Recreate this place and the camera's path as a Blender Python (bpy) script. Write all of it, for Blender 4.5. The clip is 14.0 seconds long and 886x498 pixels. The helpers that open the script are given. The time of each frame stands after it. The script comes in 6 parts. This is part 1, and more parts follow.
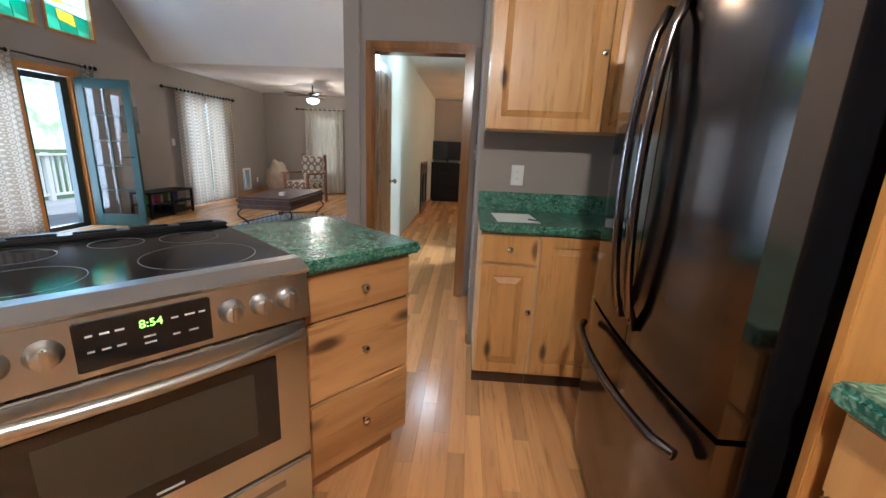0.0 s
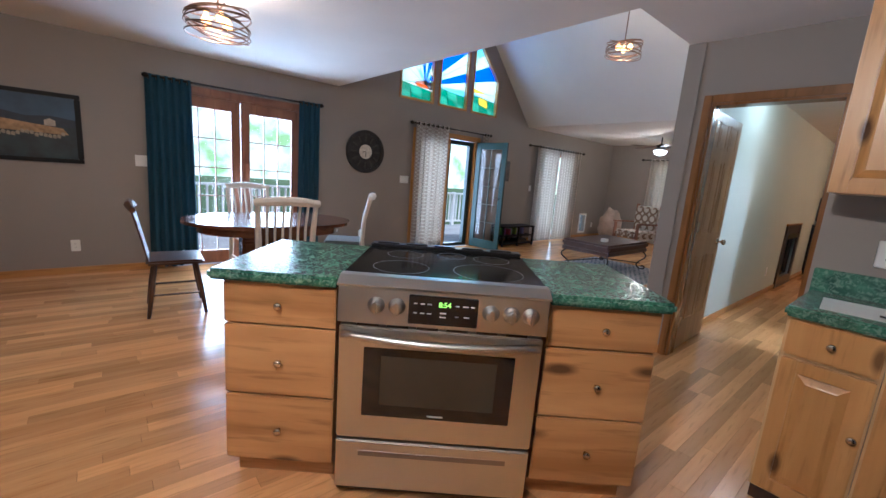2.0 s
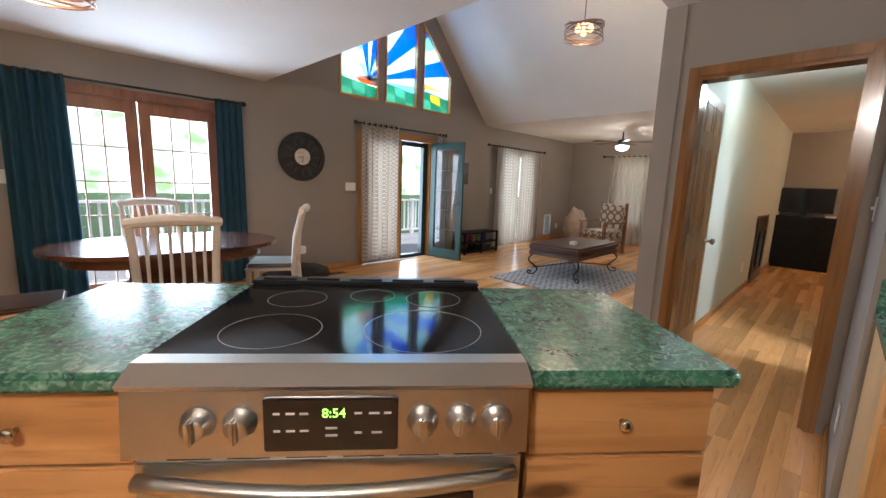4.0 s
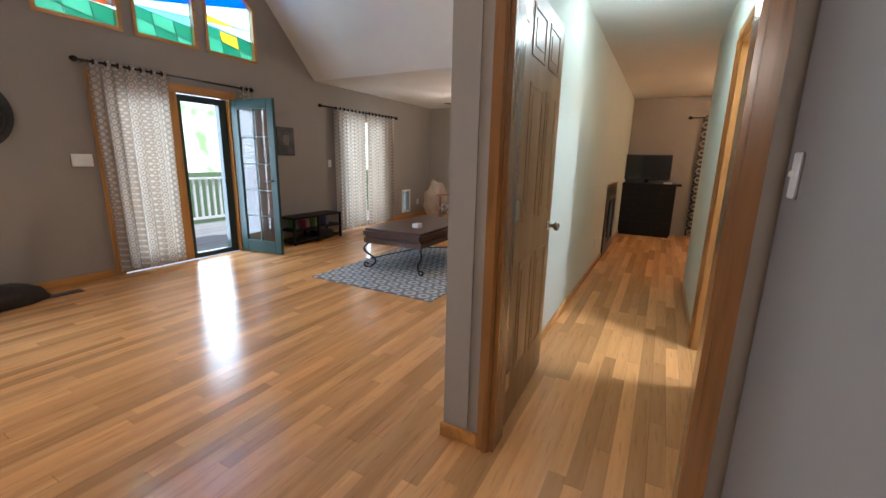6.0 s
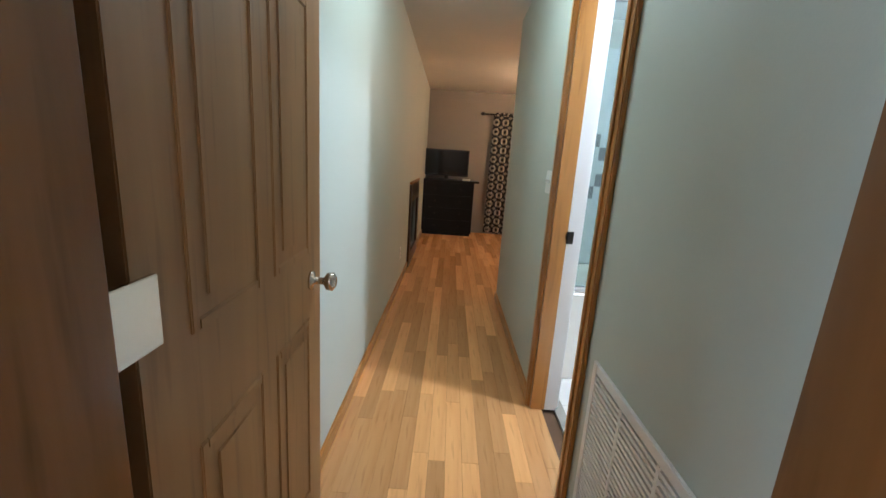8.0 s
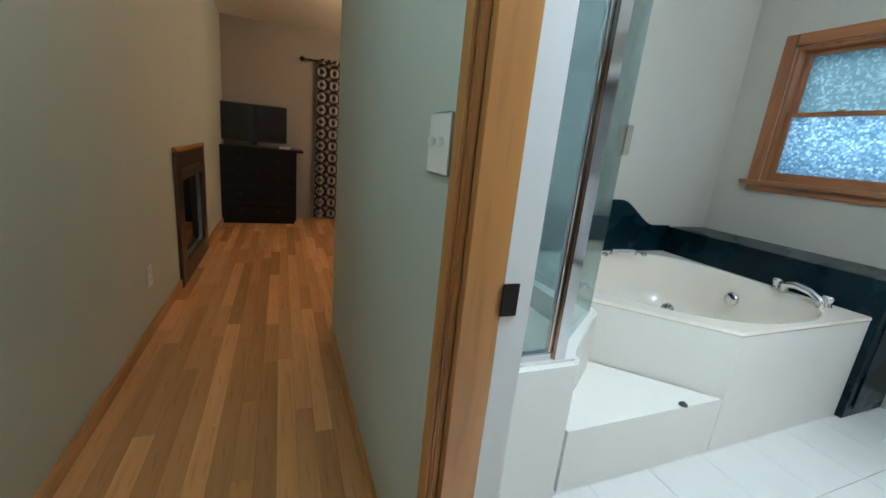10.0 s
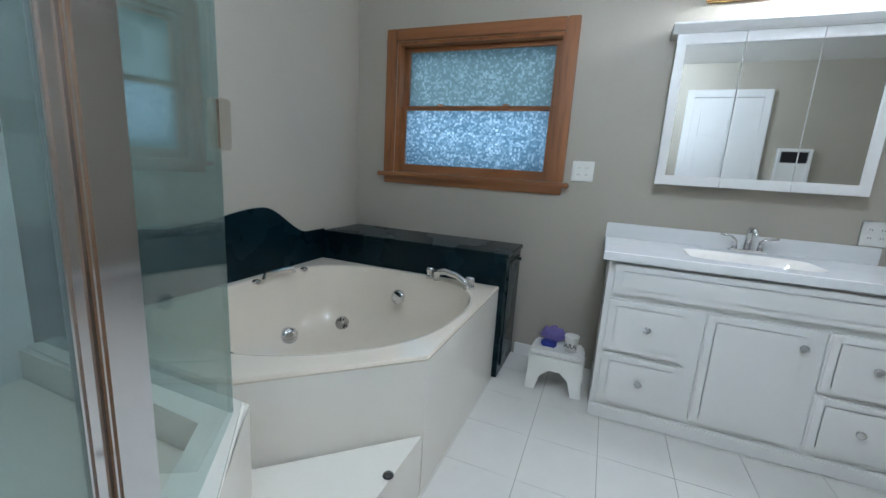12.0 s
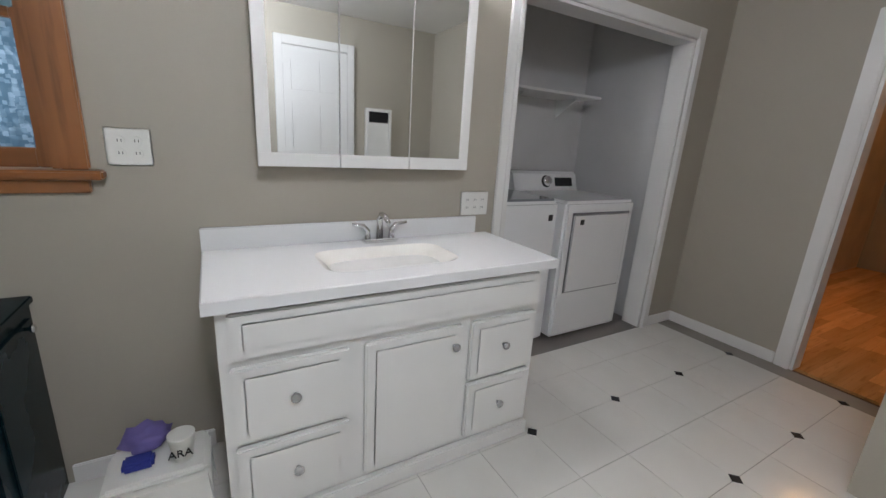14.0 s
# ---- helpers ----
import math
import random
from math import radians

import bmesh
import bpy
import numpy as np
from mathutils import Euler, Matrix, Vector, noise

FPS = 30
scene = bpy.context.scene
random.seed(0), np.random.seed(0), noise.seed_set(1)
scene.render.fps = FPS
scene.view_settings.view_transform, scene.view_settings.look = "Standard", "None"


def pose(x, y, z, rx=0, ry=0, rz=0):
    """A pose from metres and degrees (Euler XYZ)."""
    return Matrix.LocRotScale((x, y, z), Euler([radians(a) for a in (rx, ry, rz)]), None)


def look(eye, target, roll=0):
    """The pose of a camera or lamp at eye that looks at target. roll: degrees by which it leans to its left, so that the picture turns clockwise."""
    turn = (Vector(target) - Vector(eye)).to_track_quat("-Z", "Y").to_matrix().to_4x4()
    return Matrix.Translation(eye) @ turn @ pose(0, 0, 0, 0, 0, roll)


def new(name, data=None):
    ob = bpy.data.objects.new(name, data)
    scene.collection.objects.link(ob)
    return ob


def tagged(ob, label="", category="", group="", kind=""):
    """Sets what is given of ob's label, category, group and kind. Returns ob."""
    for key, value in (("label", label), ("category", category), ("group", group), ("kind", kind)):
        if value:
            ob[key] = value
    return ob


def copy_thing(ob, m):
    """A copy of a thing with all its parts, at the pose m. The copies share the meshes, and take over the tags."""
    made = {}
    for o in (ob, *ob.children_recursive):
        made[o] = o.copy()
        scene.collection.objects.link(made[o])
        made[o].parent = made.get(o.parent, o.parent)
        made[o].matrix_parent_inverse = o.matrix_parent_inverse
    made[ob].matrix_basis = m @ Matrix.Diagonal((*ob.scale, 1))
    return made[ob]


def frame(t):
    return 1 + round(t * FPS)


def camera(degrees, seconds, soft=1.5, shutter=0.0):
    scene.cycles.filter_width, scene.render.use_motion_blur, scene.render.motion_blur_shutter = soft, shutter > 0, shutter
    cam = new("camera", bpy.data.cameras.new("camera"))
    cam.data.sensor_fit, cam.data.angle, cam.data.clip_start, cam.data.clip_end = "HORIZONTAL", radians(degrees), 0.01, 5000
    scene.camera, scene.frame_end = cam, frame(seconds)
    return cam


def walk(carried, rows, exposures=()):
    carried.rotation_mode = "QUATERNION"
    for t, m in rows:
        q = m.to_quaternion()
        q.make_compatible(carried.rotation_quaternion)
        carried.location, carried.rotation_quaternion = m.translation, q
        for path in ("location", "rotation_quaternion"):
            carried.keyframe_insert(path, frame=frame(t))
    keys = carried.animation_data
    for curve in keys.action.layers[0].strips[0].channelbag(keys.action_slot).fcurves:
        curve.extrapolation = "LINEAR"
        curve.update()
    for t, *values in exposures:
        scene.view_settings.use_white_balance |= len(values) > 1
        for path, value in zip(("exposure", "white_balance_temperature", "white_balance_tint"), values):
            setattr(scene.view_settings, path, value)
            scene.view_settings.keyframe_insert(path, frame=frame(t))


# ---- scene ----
cam = camera(95.8, 14.0)
PATH = [
    (0, (0.793, 0.251, 1.254), (0.69, 2.189, 0.769), 2.5),
    (0.5, (0.914, 0.283, 1.252), (0.153, 2.058, 0.731), 2.3),
    (1, (1.053, 0.213, 1.284), (-0.166, 1.724, 0.803), 2.6),
    (1.5, (1.128, 0.142, 1.298), (-0.29, 1.492, 0.893), 3.8),
    (2, (1.138, 0.116, 1.313), (-0.353, 1.398, 0.95), 4.5),
    (2.2, (1.135, 0.112, 1.319), (-0.391, 1.356, 0.965), 4.0),
    (4.3, (0.652, 0.899, 1.286), (-0.643, 2.389, 0.964), 0.8),
    (4.5, (0.618, 1.072, 1.303), (-0.548, 2.658, 0.95), 1.0),
    (5, (0.655, 1.487, 1.277), (-0.32, 3.191, 0.898), 1.2),
    (5.5, (0.649, 1.831, 1.272), (-0.271, 3.561, 0.87), 1.4),
    (6, (0.548, 2.111, 1.26), (-0.379, 3.829, 0.828), 1.2),
    (6.5, (0.455, 2.381, 1.282), (-0.322, 4.175, 0.861), 1.2),
    (7, (0.333, 2.651, 1.284), (-0.1, 4.556, 0.856), 2.3),
    (7.2, (0.306, 2.74, 1.289), (0.023, 4.673, 0.861), 2.8),
    (9.3, (0.505, 4.391, 1.184), (0.75, 6.322, 0.726), 5.0),
    (9.5, (0.517, 4.479, 1.184), (0.899, 6.383, 0.708), 5.5),
    (10, (0.579, 4.673, 1.178), (1.325, 6.46, 0.679), 5.8),
    (10.5, (0.686, 4.822, 1.179), (1.754, 6.44, 0.687), 5.4),
    (11, (0.79, 4.986, 1.186), (2.168, 6.363, 0.732), 4.8),
    (11.5, (0.958, 5.063, 1.189), (2.596, 6.127, 0.757), 4.2),
    (12, (1.129, 5.088, 1.199), (2.953, 5.81, 0.808), 3.5),
    (12.5, (1.335, 5.127, 1.245), (3.264, 5.454, 0.832), 2.9),
    (13, (1.545, 5.074, 1.286), (3.487, 4.958, 0.824), 2.0),
    (13.5, (1.741, 5.015, 1.318), (3.595, 4.449, 0.827), 2.6),
    (13.7, (1.794, 5.007, 1.306), (3.594, 4.282, 0.824), 2.8),
    (14, (1.991, 5.01, 1.314), (3.657, 4.033, 0.796), 3.5),
]
EXPOSURES = [(0, 0.5, 5150, 6), (1.0, 0.2, 5000, 8), (2.2, 0.15, 4900, 10), (4.4, 0.38, 5750, 9), (7.2, 0.35, 5400, 9), (9.3, 0.0, 5350, 1), (10, -0.2, 5200, 0), (10.5, -0.3, 5000, 0), (11.5, -0.55, 5100, 3), (12.5, -0.85, 5700, 9), (14, -0.8, 6050, 14)]
walk(cam, [(t, look(e, g, r)) for t, e, g, r in PATH], EXPOSURES)

# ---- light ----
scene.view_settings.exposure = 0.0
world = bpy.data.worlds.new("sky")
scene.world = world
world.use_nodes = True
wn = world.node_tree
sky = wn.nodes.new("ShaderNodeTexSky")
sky.sky_type, sky.sun_disc, sky.sun_elevation, sky.sun_rotation = "NISHITA", False, radians(67), radians(127)
wn.links.new(sky.outputs[0], wn.nodes["Background"].inputs[0])
wn.nodes["Background"].inputs[1].default_value = 0.12


def lamp(name, kind, m, energy, color, size=0.1, size_y=None):
    data = bpy.data.lights.new(name, kind)
    data.energy, data.color = energy, color
    if kind == "AREA":
        data.shape, data.size, data.size_y = "RECTANGLE", size, size_y or size
    elif kind == "SUN":
        data.angle = size
    else:
        data.shadow_soft_size = size
    ob = new(name, data)
    ob.matrix_world = m
    return ob


lamp("sun", "SUN", look((8, -6, 24), (0, 0, 0)), 3.0, (1.0, 0.95, 0.88), radians(0.6))
DAY = (0.80, 0.90, 1.0)
lamp("dining_door_daylight", "AREA", look((-4.62, 1.46, 1.1), (0, 1.46, 0.9)), 130, DAY, 1.35, 1.9)
lamp("patio_door_daylight", "AREA", look((-4.70, 4.85, 1.05), (0, 4.85, 0.6)), 60, DAY, 1.35, 1.9)
lamp("side_window_daylight", "AREA", look((-4.70, 8.1, 1.1), (0, 8.1, 0.9)), 55, DAY, 1.2, 1.9)
lamp("gable_window_daylight", "AREA", look((-4.68, 4.86, 3.1), (0, 4.86, 2.0)), 60, DAY, 2.1, 1.1)
lamp("bath_window_daylight", "AREA", look((3.86, 5.97, 1.6), (0, 5.97, 1.3)), 7, (0.78, 0.88, 1.0), 0.95, 0.66)
lamp("vault_pendant_bulb", "POINT", pose(-1.5, 4.98, 2.98), 24, (1.0, 0.70, 0.42), 0.05)
lamp("dining_lamp_bulb", "POINT", pose(-2.15, 0.78, 2.17), 22, (1.0, 0.70, 0.42), 0.05)
lamp("kitchen_lamp_bulb", "POINT", pose(0.9, -0.3, 2.22), 108, (1.0, 0.82, 0.62), 0.05)
lamp("fan_bulb", "POINT", pose(-2.55, 9.0, 2.0), 40, (1.0, 0.80, 0.58), 0.07)
lamp("hall_lamp_bulb", "POINT", pose(0.38, 5.2, 2.20), 11.5, (0.90, 1.0, 0.92), 0.08)
lamp("bedroom_lamp_bulb", "POINT", pose(1.9, 8.9, 2.2), 60, (1.0, 0.60, 0.30), 0.08)
lamp("vanity_lamp_bulb", "POINT", pose(3.52, 4.35, 2.17), 46, (1.0, 0.97, 0.93), 0.06)
lamp("bath_lamp_bulb", "POINT", pose(1.75, 4.9, 2.26), 95, (0.95, 0.98, 1.0), 0.1)
lamp("store_lamp_bulb", "POINT", pose(2.9, 0.2, 2.1), 45, (1.0, 0.55, 0.22), 0.06)


# ---- materials ----
def nodes_of(name):
    m = bpy.data.materials.new(name)
    m.use_nodes = True
    t = m.node_tree
    return m, t, t.nodes["Principled BSDF"]


def mixer(t, fac, a, b):
    n = t.nodes.new("ShaderNodeMix")
    n.data_type = "RGBA"
    for i, v in ((0, fac), (6, a), (7, b)):
        if isinstance(v, bpy.types.NodeSocket):
            t.links.new(v, n.inputs[i])
        else:
            n.inputs[i].default_value = v if i == 0 else (*v, 1)
    return n.outputs[2]


def ramp(t, fac, lo, hi):
    n = t.nodes.new("ShaderNodeMapRange")
    t.links.new(fac, n.inputs[0])
    n.inputs[1].default_value, n.inputs[2].default_value = lo, hi
    return n.outputs[0]


def noise_at(t, scale, detail=4, stretch=(1, 1, 1), distortion=0.0, turn=0.0):
    co = t.nodes.new("ShaderNodeTexCoord")
    mp = t.nodes.new("ShaderNodeMapping")
    mp.inputs[3].default_value = stretch
    mp.inputs[2].default_value = (0, 0, turn)
    n = t.nodes.new("ShaderNodeTexNoise")
    n.inputs["Scale"].default_value, n.inputs["Detail"].default_value = scale, detail
    n.inputs["Distortion"].default_value = distortion
    t.links.new(co.outputs["Object"], mp.inputs[0])
    t.links.new(mp.outputs[0], n.inputs[0])
    return n.outputs[0], mp.outputs[0]


def relief(t, p, height, strength, dist=0.002):
    b = t.nodes.new("ShaderNodeBump")
    b.inputs["Strength"].default_value, b.inputs["Distance"].default_value = strength, dist
    t.links.new(height, b.inputs["Height"])
    t.links.new(b.outputs[0], p.inputs["Normal"])


def plain(name, color, rough=0.5, metal=0.0, vary=0.12, scale=3.0, bump=0.1, grain=90, coat=0.0):
    """Paint, plastic, metal: large soft mottling, fine grain, uneven gloss."""
    m, t, p = nodes_of(name)
    big, _ = noise_at(t, scale)
    fine, _ = noise_at(t, grain, 3)
    dark = tuple(c * (1 - vary) for c in color)
    light = tuple(min(1, c * (1 + vary)) for c in color)
    t.links.new(mixer(t, ramp(t, big, 0.3, 0.7), dark, light), p.inputs["Base Color"])
    r = t.nodes.new("ShaderNodeMapRange")
    t.links.new(big, r.inputs[0])
    r.inputs[3].default_value, r.inputs[4].default_value = max(0.02, rough - 0.06), min(1, rough + 0.08)
    t.links.new(r.outputs[0], p.inputs["Roughness"])
    p.inputs["Metallic"].default_value = metal
    p.inputs["Coat Weight"].default_value = coat
    if bump:
        relief(t, p, fine, bump)
    return m


def wood(name, light, dark, stretch, rough=0.35, knots=0.0, rand="", scale=6.0, coat=0.0):
    """Grained wood; stretch is small along the grain. rand: 'object' or 'island' varies each board."""
    m, t, p = nodes_of(name)
    n1, vec = noise_at(t, scale, 6, stretch, 1.2)
    n2, _ = noise_at(t, scale * 7, 3, stretch)
    base = mixer(t, ramp(t, n1, 0.32, 0.68), dark, light)
    base = mixer(t, ramp(t, n2, 0.55, 0.8), base, tuple(c * 0.72 for c in dark))
    if knots:
        v = t.nodes.new("ShaderNodeTexVoronoi")
        co = t.nodes.new("ShaderNodeTexCoord")
        mp = t.nodes.new("ShaderNodeMapping")
        mp.inputs[3].default_value = tuple(s ** 0.4 for s in stretch)
        t.links.new(co.outputs["Object"], mp.inputs[0])
        t.links.new(mp.outputs[0], v.inputs["Vector"])
        v.inputs["Scale"].default_value = knots
        some = t.nodes.new("ShaderNodeSeparateColor")
        t.links.new(v.outputs["Color"], some.inputs[0])
        both = t.nodes.new("ShaderNodeMath")
        both.operation = "MULTIPLY"
        t.links.new(ramp(t, v.outputs["Distance"], 0.24, 0.10), both.inputs[0])
        t.links.new(ramp(t, some.outputs[0], 0.38, 0.44), both.inputs[1])
        k = both.outputs[0]
        base = mixer(t, k, base, (0.10, 0.045, 0.018))
    if rand:
        src = t.nodes.new("ShaderNodeObjectInfo" if rand == "object" else "ShaderNodeNewGeometry")
        out = src.outputs["Random" if rand == "object" else "Random Per Island"]
        hsv = t.nodes.new("ShaderNodeHueSaturation")
        mr = t.nodes.new("ShaderNodeMapRange")
        t.links.new(out, mr.inputs[0])
        mr.inputs[3].default_value, mr.inputs[4].default_value = 0.68, 1.16
        t.links.new(mr.outputs[0], hsv.inputs["Value"])
        t.links.new(base, hsv.inputs["Color"])
        base = hsv.outputs[0]
    t.links.new(base, p.inputs["Base Color"])
    p.inputs["Roughness"].default_value = rough
    p.inputs["Coat Weight"].default_value = coat
    p.inputs["Coat Roughness"].default_value = 0.12
    relief(t, p, n2, 0.12, 0.001)
    return m


def laminate(name):
    """Green marbled laminate worktop."""
    m, t, p = nodes_of(name)
    n1, _ = noise_at(t, 42, 5, (1, 1, 1), 1.8)
    n2, _ = noise_at(t, 12, 4, (1, 1, 1), 1.2)
    c = mixer(t, ramp(t, n2, 0.35, 0.65), (0.016, 0.072, 0.05), (0.06, 0.18, 0.115))
    c = mixer(t, ramp(t, n1, 0.46, 0.76), c, (0.23, 0.37, 0.28))
    t.links.new(c, p.inputs["Base Color"])
    p.inputs["Roughness"].default_value = 0.22
    return m


def glass(name, tint=(1, 1, 1), rough=0.0, bump=0.0, scale=30, haze=0.0, haze_color=(0.8, 0.9, 0.95)):
    """Thin pane: mostly clear, with a sharp reflection; haze adds scattered white."""
    m = bpy.data.materials.new(name)
    m.use_nodes = True
    t = m.node_tree
    out = t.nodes["Material Output"]
    t.nodes.remove(t.nodes["Principled BSDF"])
    tr = t.nodes.new("ShaderNodeBsdfTransparent")
    tr.inputs[0].default_value = (*tint, 1)
    gl = t.nodes.new("ShaderNodeBsdfGlossy")
    gl.inputs["Roughness"].default_value = rough + 0.02
    fr = t.nodes.new("ShaderNodeLayerWeight")
    fr.inputs[0].default_value = 0.5
    pw = t.nodes.new("ShaderNodeMath")
    pw.operation, pw.inputs[1].default_value = "POWER", 4.0
    t.links.new(fr.outputs["Facing"], pw.inputs[0])
    gain = t.nodes.new("ShaderNodeMath")
    gain.operation, gain.inputs[1].default_value, gain.inputs[2].default_value = "MULTIPLY_ADD", 0.6, 0.04
    t.links.new(pw.outputs[0], gain.inputs[0])
    mx = t.nodes.new("ShaderNodeMixShader")
    t.links.new(gain.outputs[0], mx.inputs[0])
    body = tr.outputs[0]
    if haze:
        tl = t.nodes.new("ShaderNodeBsdfTranslucent")
        tl.inputs[0].default_value = (*haze_color, 1)
        df = t.nodes.new("ShaderNodeBsdfDiffuse")
        df.inputs[0].default_value = (*haze_color, 1)
        hm = t.nodes.new("ShaderNodeMixShader")
        hm.inputs[0].default_value = 0.4
        t.links.new(tl.outputs[0], hm.inputs[1])
        t.links.new(df.outputs[0], hm.inputs[2])
        h2 = t.nodes.new("ShaderNodeMixShader")
        h2.inputs[0].default_value = haze
        t.links.new(body, h2.inputs[1])
        t.links.new(hm.outputs[0], h2.inputs[2])
        body = h2.outputs[0]
    if bump:
        v = t.nodes.new("ShaderNodeTexVoronoi")
        co = t.nodes.new("ShaderNodeTexCoord")
        v.inputs["Scale"].default_value = scale
        t.links.new(co.outputs["Object"], v.inputs["Vector"])
        b = t.nodes.new("ShaderNodeBump")
        b.inputs["Strength"].default_value, b.inputs["Distance"].default_value = bump, 0.003
        t.links.new(v.outputs["Distance"], b.inputs["Height"])
        for n in (gl, fr):
            t.links.new(b.outputs[0], n.inputs["Normal"])
    t.links.new(body, mx.inputs[1])
    t.links.new(gl.outputs[0], mx.inputs[2])
    t.links.new(mx.outputs[0], out.inputs[0])
    return m


def glow(name, color, strength, mottle=0.0, other=(0, 0, 0), scale=1.0):
    m = bpy.data.materials.new(name)
    m.use_nodes = True
    t = m.node_tree
    t.nodes.remove(t.nodes["Principled BSDF"])
    e = t.nodes.new("ShaderNodeEmission")
    e.inputs[0].default_value, e.inputs[1].default_value = (*color, 1), strength
    if mottle:
        n, _ = noise_at(t, scale, 6)
        t.links.new(mixer(t, ramp(t, n, 0.5 - mottle, 0.5 + mottle), other, color), e.inputs[0])
    t.links.new(e.outputs[0], t.nodes["Material Output"].inputs[0])
    return m


def cloth(name, a, b, pattern="", scale=10.0, thin=0.35, rough=0.9):
    """Woven cloth that lets some light through; pattern: rings or trellis of b on a."""
    m, t, p = nodes_of(name)
    fine, _ = noise_at(t, 400, 2)
    big, vec = noise_at(t, 5)
    col = mixer(t, ramp(t, big, 0.3, 0.7), tuple(c * 0.9 for c in a), a)
    if pattern:
        v = t.nodes.new("ShaderNodeTexVoronoi")
        v.inputs["Scale"].default_value = scale
        v.inputs["Randomness"].default_value = 0.0
        t.links.new(vec, v.inputs["Vector"])
        w = t.nodes.new("ShaderNodeMath")
        w.operation = "SINE"
        s = t.nodes.new("ShaderNodeMath")
        s.operation = "MULTIPLY"
        s.inputs[1].default_value = 16.0 if pattern == "rings" else 10.0
        t.links.new(v.outputs["Distance"], s.inputs[0])
        t.links.new(s.outputs[0], w.inputs[0])
        col = mixer(t, ramp(t, w.outputs[0], -0.15, 0.15), col, b)
    t.links.new(col, p.inputs["Base Color"])
    p.inputs["Roughness"].default_value = rough
    relief(t, p, fine, 0.2, 0.001)
    if thin:
        tl = t.nodes.new("ShaderNodeBsdfTranslucent")
        t.links.new(col, tl.inputs[0])
        mx = t.nodes.new("ShaderNodeMixShader")
        mx.inputs[0].default_value = thin
        t.links.new(p.outputs[0], mx.inputs[1])
        t.links.new(tl.outputs[0], mx.inputs[2])
        t.links.new(mx.outputs[0], t.nodes["Material Output"].inputs[0])
    return m


TAUPE = plain("taupe_wall_paint", (0.27, 0.235, 0.205), 0.62, 0, 0.05, 1.2, 0.12, 160)
SAGE = plain("pale_hall_paint", (0.50, 0.53, 0.47), 0.6, 0, 0.04, 1.2, 0.12, 160)
BEIGE = plain("bath_wall_paint", (0.395, 0.362, 0.30), 0.55, 0, 0.05, 1.2, 0.12, 160)
CEIL = plain("ceiling_paint", (0.72, 0.70, 0.66), 0.8, 0, 0.04, 1.5, 0.35, 120)
GREYW = plain("closet_paint", (0.62, 0.61, 0.60), 0.6, 0, 0.04)
OAK = wood("oak_trim", (0.54, 0.26, 0.064), (0.39, 0.17, 0.04), (1, 1, 0.08), 0.3, coat=0.3)
OAKH = wood("oak_trim_level", (0.54, 0.26, 0.064), (0.39, 0.17, 0.04), (1, 0.08, 1), 0.3, coat=0.3)
# Darker tone of the oak trim, for the hall doorway only.
HALLOAK = wood("dark_oak_trim", (0.30, 0.135, 0.042), (0.18, 0.078, 0.022), (1, 1, 0.08), 0.22, coat=0.4)
DOORW = wood("door_wood", (0.36, 0.205, 0.085), (0.27, 0.145, 0.058), (1, 1, 0.06), 0.4, coat=0.05)
PINE = wood("knotty_pine", (0.60, 0.335, 0.115), (0.47, 0.235, 0.07), (1, 1, 0.1), 0.36, 9.0, coat=0.08)
PINEH = wood("knotty_pine_drawer", (0.60, 0.33, 0.13), (0.34, 0.155, 0.048), (0.09, 1, 1), 0.36, 7.5, coat=0.08)
PLYSIDE = wood("cabinet_side_wood", (0.66, 0.45, 0.23), (0.57, 0.37, 0.18), (1, 1, 0.1), 0.4)
PLANK1 = wood("oak_floor_board", (0.77, 0.415, 0.165), (0.61, 0.298, 0.108), (1, 0.07, 1), 0.2, 0, "object", 9)
PLANK2 = wood("oak_floor_boards", (0.77, 0.415, 0.165), (0.61, 0.298, 0.108), (1, 0.07, 1), 0.2, 0, "island", 9)
GAP = plain("floor_joint", (0.10, 0.05, 0.022), 0.8)
GREEN = laminate("green_marble_laminate")
STEEL = plain("stainless_steel", (0.55, 0.545, 0.53), 0.30, 1.0, 0.05, 2, 0.03, 300)
DSTEEL = plain("dark_stainless", (0.135, 0.118, 0.112), 0.13, 1.0, 0.08, 2, 0.02, 300)
CHROME = plain("chrome", (0.75, 0.75, 0.76), 0.08, 1.0, 0.03, 4, 0)
NICKEL = plain("satin_nickel", (0.62, 0.58, 0.50), 0.22, 1.0, 0.04, 4, 0)
BLACKG = plain("black_glass", (0.008, 0.008, 0.009), 0.06, 0, 0.2, 3, 0)
BLACK = plain("black_enamel", (0.012, 0.012, 0.013), 0.3, 0, 0.2, 3, 0.05)
BLACKW = plain("black_painted_wood", (0.006, 0.006, 0.007), 0.5, 0, 0.25, 4, 0.1)
WHITE = plain("white_paint", (0.78, 0.77, 0.75), 0.35, 0, 0.03, 2, 0.05)
WPLAST = plain("white_plastic", (0.80, 0.79, 0.75), 0.4, 0, 0.03, 5, 0.02)
ENAMEL = plain("white_enamel", (0.82, 0.82, 0.82), 0.15, 0, 0.02, 2, 0, coat=0.3)
TUBM = plain("bone_acrylic", (0.76, 0.68, 0.57), 0.12, 0, 0.02, 2, 0, coat=0.4)
# Same bone acrylic as TUBM, lightened for the bright light on it.
TUBM_LIT = plain("bone_acrylic_lit", (0.80, 0.765, 0.69), 0.14, 0, 0.02, 2, 0, coat=0.4)
TEAL = plain("dark_teal_paint", (0.0016, 0.009, 0.013), 0.26, 0, 0.15, 3, 0.04)
